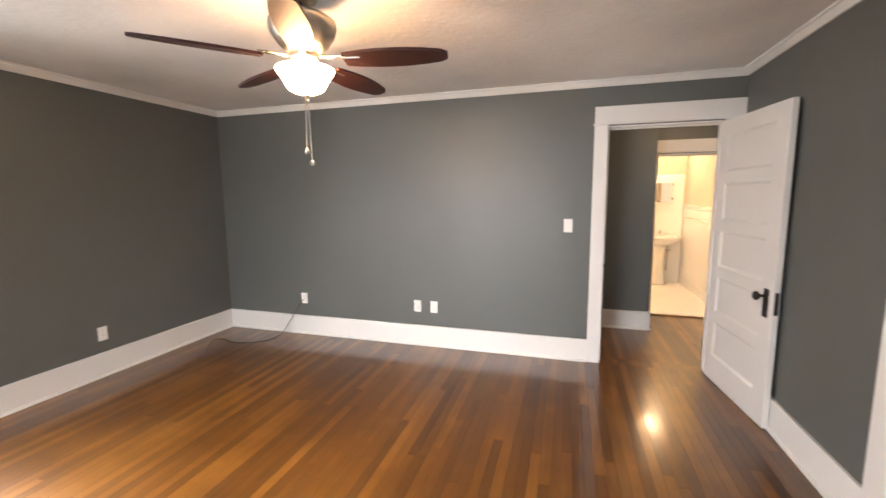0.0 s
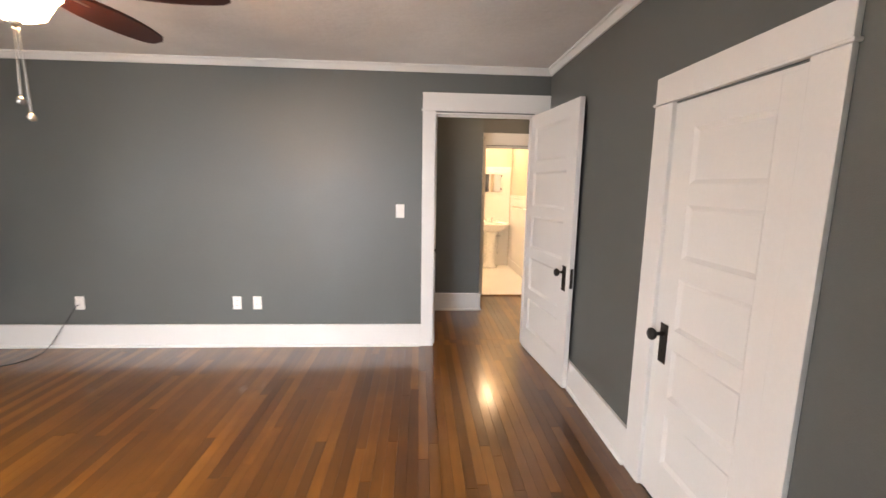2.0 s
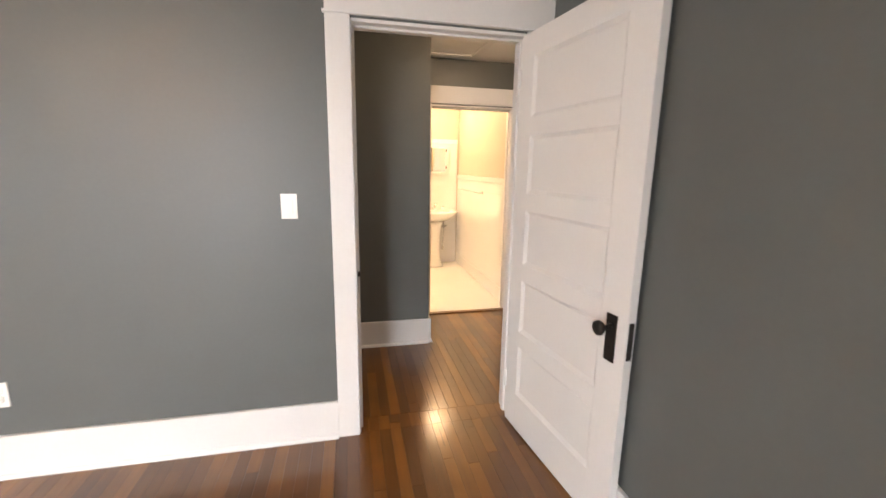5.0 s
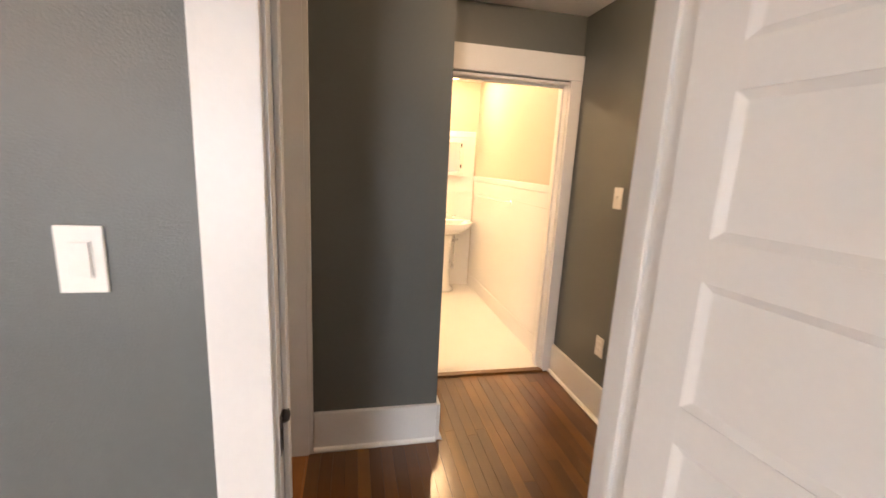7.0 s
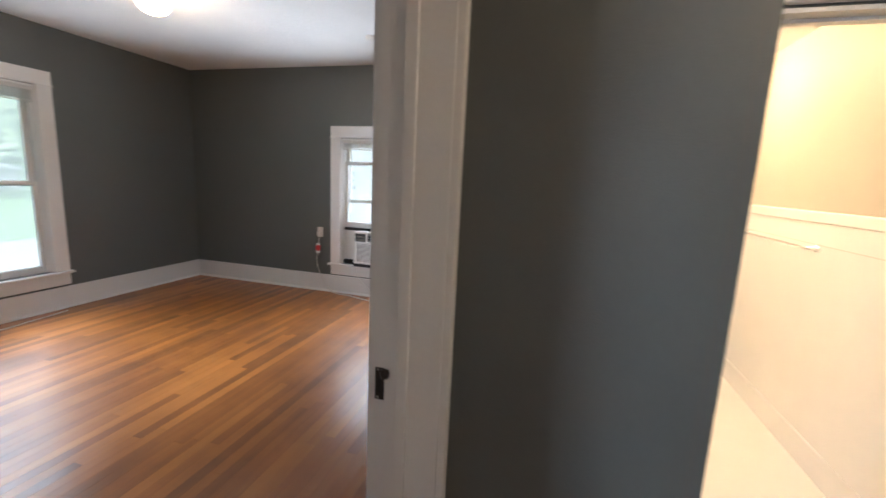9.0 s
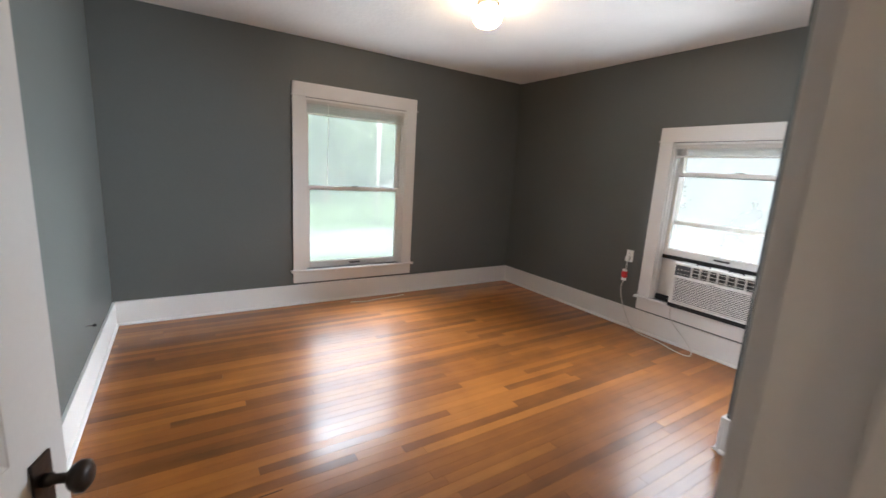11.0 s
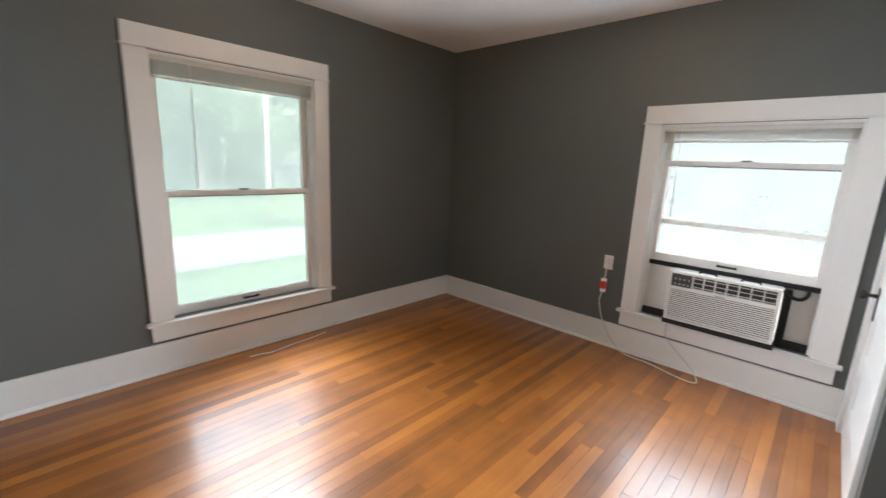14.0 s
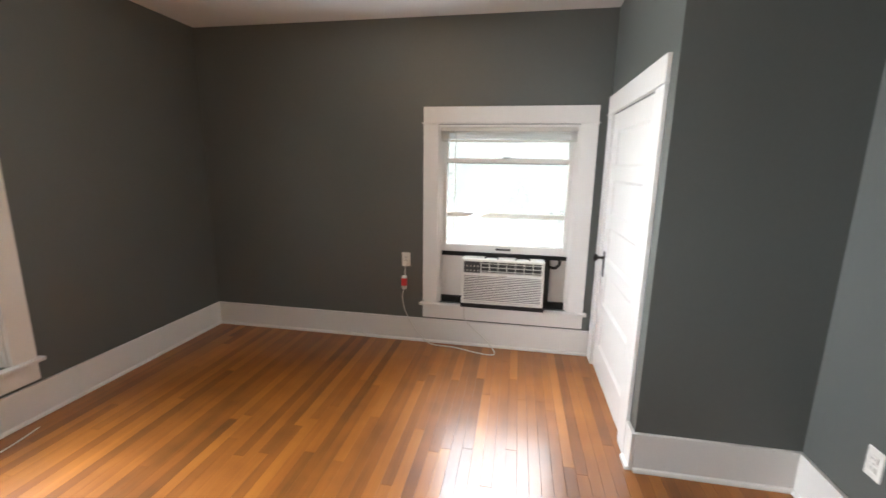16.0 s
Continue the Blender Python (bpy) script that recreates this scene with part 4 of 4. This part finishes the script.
# ---- bathroom ----
wains = solid("wainscot_east", cube(BE - 0.012, BE, HN + 0.13, BN, 0.0, 1.24, bevel=0.002), TILE, "white glazed tile wainscot", "wainscot")
part("cap", cube(BE - 0.024, BE, HN + 0.13, BN, 1.24, 1.30, bevel=0.008), TILE, wains, "rounded tile cap")
part("skirting_tile", cube(BE - 0.02, BE - 0.012, HN + 0.13, BN - 0.013, 0.004, 0.15, bevel=0.004), TILE, wains)
part("joint", cube(BE - 0.0135, BE - 0.0119, HN + 0.13, BN - 0.013, 1.125, 1.131), GROUT, wains)
wains = solid("wainscot_north", cube(-1.0, BE - 0.024, BN - 0.012, BN, 0.0, 1.72, bevel=0.002), TILE, "white glazed tile wall behind the basin", "wainscot")
part("cap", cube(-1.0, BE - 0.024, BN - 0.02, BN, 1.72, 1.79, bevel=0.008), TILE, wains, "rounded tile cap")
sink = thing("pedestal_sink", pose(0.2, BN - 0.012, 0.004), "white porcelain pedestal wash basin", "sink")
sink.scale = (1.12, 1.0, 0.915)
bm = lathe([(0.001, 0.70), (0.09, 0.705), (0.17, 0.74), (0.225, 0.79), (0.255, 0.835), (0.262, 0.855), (0.255, 0.865), (0.225, 0.862), (0.2, 0.83), (0.13, 0.77), (0.001, 0.755)], 40)
for v in bm.verts:
    v.co.y = v.co.y * 0.82 - 0.22
part("basin", bm, PORCELAIN, sink)
part("deck", cube(-0.26, 0.26, -0.13, -0.002, 0.80, 0.875, bevel=0.015), PORCELAIN, sink)
part("pedestal", lathe([(0.001, 0.0), (0.115, 0.0), (0.115, 0.02), (0.085, 0.06), (0.07, 0.2), (0.066, 0.45), (0.08, 0.62), (0.1, 0.715), (0.001, 0.715)], 28, at=(-0.02, -0.2, 0)), PORCELAIN, sink)
tap = part("tap", lathe([(0.018, 0.87), (0.016, 0.91), (0.012, 0.95), (0.001, 0.955)], 16, at=(0, -0.07, 0)), CHROME, sink, "chrome tap")
part("spout", tube([(0, -0.07, 0.94), (0, -0.1, 0.97), (0, -0.15, 0.965), (0, -0.17, 0.94)], 0.009), CHROME, tap)
for s in (-1, 1):
    part("handle", lathe([(0.014, 0.87), (0.012, 0.9), (0.022, 0.905), (0.02, 0.92), (0.001, 0.922)], 16, at=(s * 0.1, -0.07, 0)), CHROME, sink, "chrome tap handle")
part("supply_pipe", tube([(0.12, -0.06, 0.72), (0.125, -0.05, 0.5), (0.12, -0.03, 0.3), (0.12, -0.004, 0.26)], 0.007), CHROME, sink, "chrome supply pipe")
part("trap", tube([(0.02, -0.2, 0.7), (0.06, -0.14, 0.62), (0.1, -0.07, 0.6), (0.16, -0.01, 0.6)], 0.018), CHROME, sink, "chrome waste pipe")
part("valve", lathe([(0.012, 0.22), (0.016, 0.24), (0.016, 0.27), (0.001, 0.275)], 12, at=(0.12, -0.03, 0)), CHROME, sink)
cab = thing("medicine_cabinet", pose(0.1, BN - 0.012, 1.3), "white mirrored medicine cabinet over the basin", "cabinet")
part("frame", cube(-0.3, 0.3, -0.05, 0, 0.0, 0.4, bevel=0.004), WHITE, cab)
d = part("mirror_door", cube(-0.25, 0.25, -0.056, -0.05, 0.04, 0.36, bevel=0.002), MIRROR, cab, "mirror glass door")
for z in (0.08, 0.31):
    part("hinge", cube(0.255, 0.27, -0.054, -0.05, z, z + 0.04), BRONZE, cab)
bar = thing("towel_bar", pose(BE - 0.012, 3.07, 1.108), "slim chrome towel bar on the tile wall", "towel bar")
part("rod", tube([(-0.05, -0.4, 0), (-0.05, 0, 0), (-0.05, 0.4, 0)], 0.007), CHROME, bar)
for s in (-1, 1):
    part("post", lathe([(0.02, 0.0), (0.02, -0.006), (0.009, -0.01), (0.009, -0.06), (0.001, -0.062)], 16, "x", (0, s * 0.4, 0)), CHROME, bar)
door("door", pose(DB[0] + 0.022, HN + 0.155, 0.004, 0, 0, 161), 0.745, 1.92, "white five-panel bathroom door standing open", (-1, 1), hinge=BRONZE)

# ---- outdoors ----
GZ = -0.75
solid("ground", cube(-400, 400, -400, 400, GZ - 0.5, GZ), GRASS, "mown green lawn", "lawn")
solid("road", cube(-14.4, -10.8, -200, 200, GZ - 0.05, GZ + 0.012), ROAD, "pale asphalt street in daylight", "road")


def tree(name, m, height, spread, seed, label):
    """A broad-leaved tree: tapered trunk, limbs and a loose crown of small leaf clumps."""
    r = random.Random(seed)
    t = thing(name, m, label, "tree")
    bm = bmesh.new()
    tips = []

    def limb(p, d, length, rad, level):
        pts, q = [p], p.copy()
        for i in range(4):
            d = (d + Vector((r.uniform(-.18, .18), r.uniform(-.18, .18), r.uniform(-.05, .14)))).normalized()
            q = q + d * length / 4
            pts.append(q.copy())
        rings = []
        for i, c in enumerate(pts):
            w = rad * (1 - 0.62 * i / 4)
            u = d.orthogonal().normalized()
            v = d.cross(u)
            rings.append([bm.verts.new(c + w * (math.cos(a) * u + math.sin(a) * v)) for a in [k * math.pi / 3 for k in range(6)]])
        for a, b in zip(rings, rings[1:]):
            for k in range(6):
                bm.faces.new((a[k], a[(k + 1) % 6], b[(k + 1) % 6], b[k]))
        if level == 0:
            for k in range(7):
                a = k * 2.4 + r.random()
                limb(pts[1 + k % 4], Vector((math.cos(a), math.sin(a), r.uniform(.1, .8))).normalized(), spread * r.uniform(.55, .9), rad * .4, 1)
        elif level == 1:
            for k in range(3):
                a = r.random() * 6.28
                limb(pts[2 + k % 3], (d + Vector((math.cos(a), math.sin(a), r.uniform(-.2, .5)))).normalized(), spread * r.uniform(.25, .45), rad * .4, 2)
            tips.extend(pts[2:])
        else:
            tips.extend(pts[1:])

    limb(Vector((0, 0, 0)), Vector((0, 0, 1)), height * 0.62, height * 0.022, 0)
    part("trunk", bm, BARK, t)
    vs, fs = [], []
    for c in tips:
        for _ in range(46):
            p = c + Vector((r.gauss(0, 1), r.gauss(0, 1), r.gauss(0, .75))) * spread * 0.13
            s = r.uniform(.08, .24)
            u = Vector((r.gauss(0, 1), r.gauss(0, 1), r.gauss(0, .5))).normalized()
            w = u.orthogonal().normalized()
            k = len(vs)
            vs.extend((p - u * s, p + w * s * .6, p + u * s, p - w * s * .6))
            fs.append((k, k + 1, k + 2, k + 3))
    me = bpy.data.meshes.new("crown")
    me.from_pydata(vs, [], fs)
    me.materials.append(LEAF)
    crown_ob = new("crown", me)
    crown_ob.parent = t
    tagged(crown_ob, "loose green crown of small leaves", kind="stuff")
    return t


first = tree("tree", pose(-24.0, 7.5, GZ), 8.0, 4.0, 3, "leafy green street tree across the road")
second = tree("tree", pose(-27.0, 1.0, GZ), 9.0, 4.4, 5, "leafy green street tree across the road")
tagged(first, group="trees across the road"), tagged(second, group="trees across the road")
for i, (x, y, a, src) in enumerate(((-32, 11, 40, 1), (-25, -6, 130, 0), (-33, 6, 220, 1), (-29, 20, 75, 0), (-36, -2, 10, 1), (-26, 27, 160, 1), (-38, 14, 300, 0), (-31, -14, 90, 1))):
    copy_thing((first, second)[src], pose(x, y, GZ, 0, 0, a))
# far woods on the rise behind the street
r = random.Random(11)
vs, fs = [], []
for i in range(62000):
    y = r.uniform(-60, 90)
    x = -40 - r.random() * 13
    z = GZ + r.random() ** 1.2 * (18 + 3 * math.sin(y * .23) + 2 * math.sin(y * .71))
    s = r.uniform(.35, .8)
    u = Vector((r.gauss(0, .4), r.gauss(0, 1), r.gauss(0, 1))).normalized()
    w = u.orthogonal().normalized()
    k = len(vs)
    p = Vector((x, y, z))
    vs.extend((p - u * s, p + w * s * .7, p + u * s, p - w * s * .7))
    fs.append((k, k + 1, k + 2, k + 3))
me = bpy.data.meshes.new("far_woods")
me.from_pydata(vs, [], fs)
me.materials.append(LEAF)
tagged(new("far_woods", me), "dense green woods far behind the street", "woods", kind="stuff")

pole = thing("utility_pole", pose(-15.2, 6.75, GZ), "weathered wooden utility pole beside the street", "pole")
part("post", lathe([(0.001, -0.3), (0.09, -0.3), (0.085, 2.0), (0.07, 8.5), (0.001, 8.5)], 14), POLE, pole)
part("crossarm", cube(-0.05, 0.05, -1.1, 1.1, 7.6, 7.72, bevel=0.01), POLE, pole)

# small white outbuilding between the far trees
sh = thing("outbuilding", pose(-39.5, 18.6, GZ, 0, 0, 20), "small white outbuilding with a low grey roof", "shed")
part("wall", cube(-1.5, 1.5, -2.2, 2.2, 0, 1.45), SIDING, sh)
part("door", cube(1.5, 1.54, -1.2, 0.6, 0.05, 1.3, bevel=0.01), ROOFING, sh)
bm = bmesh.new()
a = [bm.verts.new(p) for p in ((-1.8, -2.5, 1.43), (1.8, -2.5, 1.43), (1.8, 2.5, 1.43), (-1.8, 2.5, 1.43), (0, -2.5, 1.9), (0, 2.5, 1.9))]
for k in ((0, 1, 4), (2, 3, 5), (1, 2, 5, 4), (3, 0, 4, 5), (3, 2, 1, 0)):
    bm.faces.new([a[j] for j in k])
part("roof", bm, ROOFING, sh)

# neighbouring house behind the lawn
hs = thing("neighbour_house", pose(-2.5, 9.5, GZ), "white-sided neighbouring house with a grey shingle roof", "house")
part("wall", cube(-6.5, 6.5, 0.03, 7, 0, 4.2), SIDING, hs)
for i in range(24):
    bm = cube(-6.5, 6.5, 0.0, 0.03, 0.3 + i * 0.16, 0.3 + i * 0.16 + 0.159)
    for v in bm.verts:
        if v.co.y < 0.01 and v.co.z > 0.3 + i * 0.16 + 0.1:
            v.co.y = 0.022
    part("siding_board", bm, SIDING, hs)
bm = bmesh.new()
a = [bm.verts.new(p) for p in ((-6.9, -0.4, 4.15), (6.9, -0.4, 4.15), (6.9, 7.4, 4.15), (-6.9, 7.4, 4.15), (-6.9, 3.5, 6.6), (6.9, 3.5, 6.6))]
for k in ((0, 1, 5, 4), (2, 3, 4, 5), (0, 4, 3), (1, 2, 5), (3, 2, 1, 0)):
    bm.faces.new([a[j] for j in k])
part("roof", bm, ROOFING, hs)


# ---- oak strips ----
def plank_mesh(length, w=0.0563):
    bm = bmesh.new()
    c = 0.0003
    lo = [bm.verts.new(p) for p in ((0, 0, -0.02), (w, 0, -0.02), (w, length, -0.02), (0, length, -0.02))]
    sh = [bm.verts.new(p) for p in ((0, 0, -c), (w, 0, -c), (w, length, -c), (0, length, -c))]
    up = [bm.verts.new(p) for p in ((c, c, 0), (w - c, c, 0), (w - c, length - c, 0), (c, length - c, 0))]
    for a, b in ((lo, sh), (sh, up)):
        for i in range(4):
            bm.faces.new((a[i], a[(i + 1) % 4], b[(i + 1) % 4], b[i]))
    bm.faces.new(up)
    return bm


LENGTHS = (0.75, 1.05, 1.5, 1.95, 2.4, 3.0)
SHARED = {}
rng = random.Random(7)
near_count = 0


def lay(x0, x1, y0, y1, mat, rest_v, rest_f):
    """Strips along y over a rectangle: those on the walked line are parts, the others go into one joined mesh."""
    global near_count
    pitch = 0.0571
    for k in range(int(math.ceil((x1 - x0) / pitch))):
        x = x0 + k * pitch
        w = round(min(0.0563, x1 - x), 4)
        y = y0 - rng.random() * 1.2
        while y < y1:
            length = rng.choice(LENGTHS)
            a, b = max(y, y0), min(y + length, y1)
            y += length
            if b - a < 0.02 or w < 0.004:
                continue
            size = round(b - a - 0.0006, 3)
            near = -2.2 < x < -0.02 and (a > -3.2) and near_count < 300
            if near:
                near_count += 1
                key = (size, w, mat.name)
                if key not in SHARED:
                    SHARED[key] = mesh_of("plank", plank_mesh(size, w), mat)
                ob = new("plank", SHARED[key])
                ob.parent = floor
                ob.location = (x, a, 0)
            else:
                c, s = 0.0003, len(rest_v)
                e = a + size
                rest_v.extend(((x, a, -0.02), (x + w, a, -0.02), (x + w, e, -0.02), (x, e, -0.02),
                               (x, a, -c), (x + w, a, -c), (x + w, e, -c), (x, e, -c),
                               (x + c, a + c, 0), (x + w - c, a + c, 0), (x + w - c, e - c, 0), (x + c, e - c, 0)))
                for o in (0, 4):
                    for i in range(4):
                        rest_f.append((s + o + i, s + o + (i + 1) % 4, s + o + 4 + (i + 1) % 4, s + o + 4 + i))
                rest_f.append((s + 8, s + 9, s + 10, s + 11))


def lay_all(mat, areas):
    vs, fs = [], []
    for area in areas:
        lay(*area, mat, vs, fs)
    me = bpy.data.meshes.new("planks")
    me.from_pydata(vs, [], fs)
    me.materials.append(mat)
    ob = new("planks", me)
    ob.parent = floor
    tagged(ob, kind="stuff")


lay_all(OAK, ((R1W, R1E, R1S, R1N), (D1[0], D1[1], R1N, R2S), (HW, HE, R2S, HN - 0.03)))
lay_all(LIT_OAK, ((R2E, HW, D2[0], D2[1]), (R2W, R2E, R2S, R2N)))

# open dark joints between shrunken strips
for x, y0, y1, w in ((-2.575, 0.89, 1.13, 0.006), (-2.752, 0.86, 0.96, 0.005), (-0.548, -0.2, 0.33, 0.003)):
    part("open_joint", cube(x, x + w, y0, y1, -0.001, 0.0006), SUBFLOOR, floor)
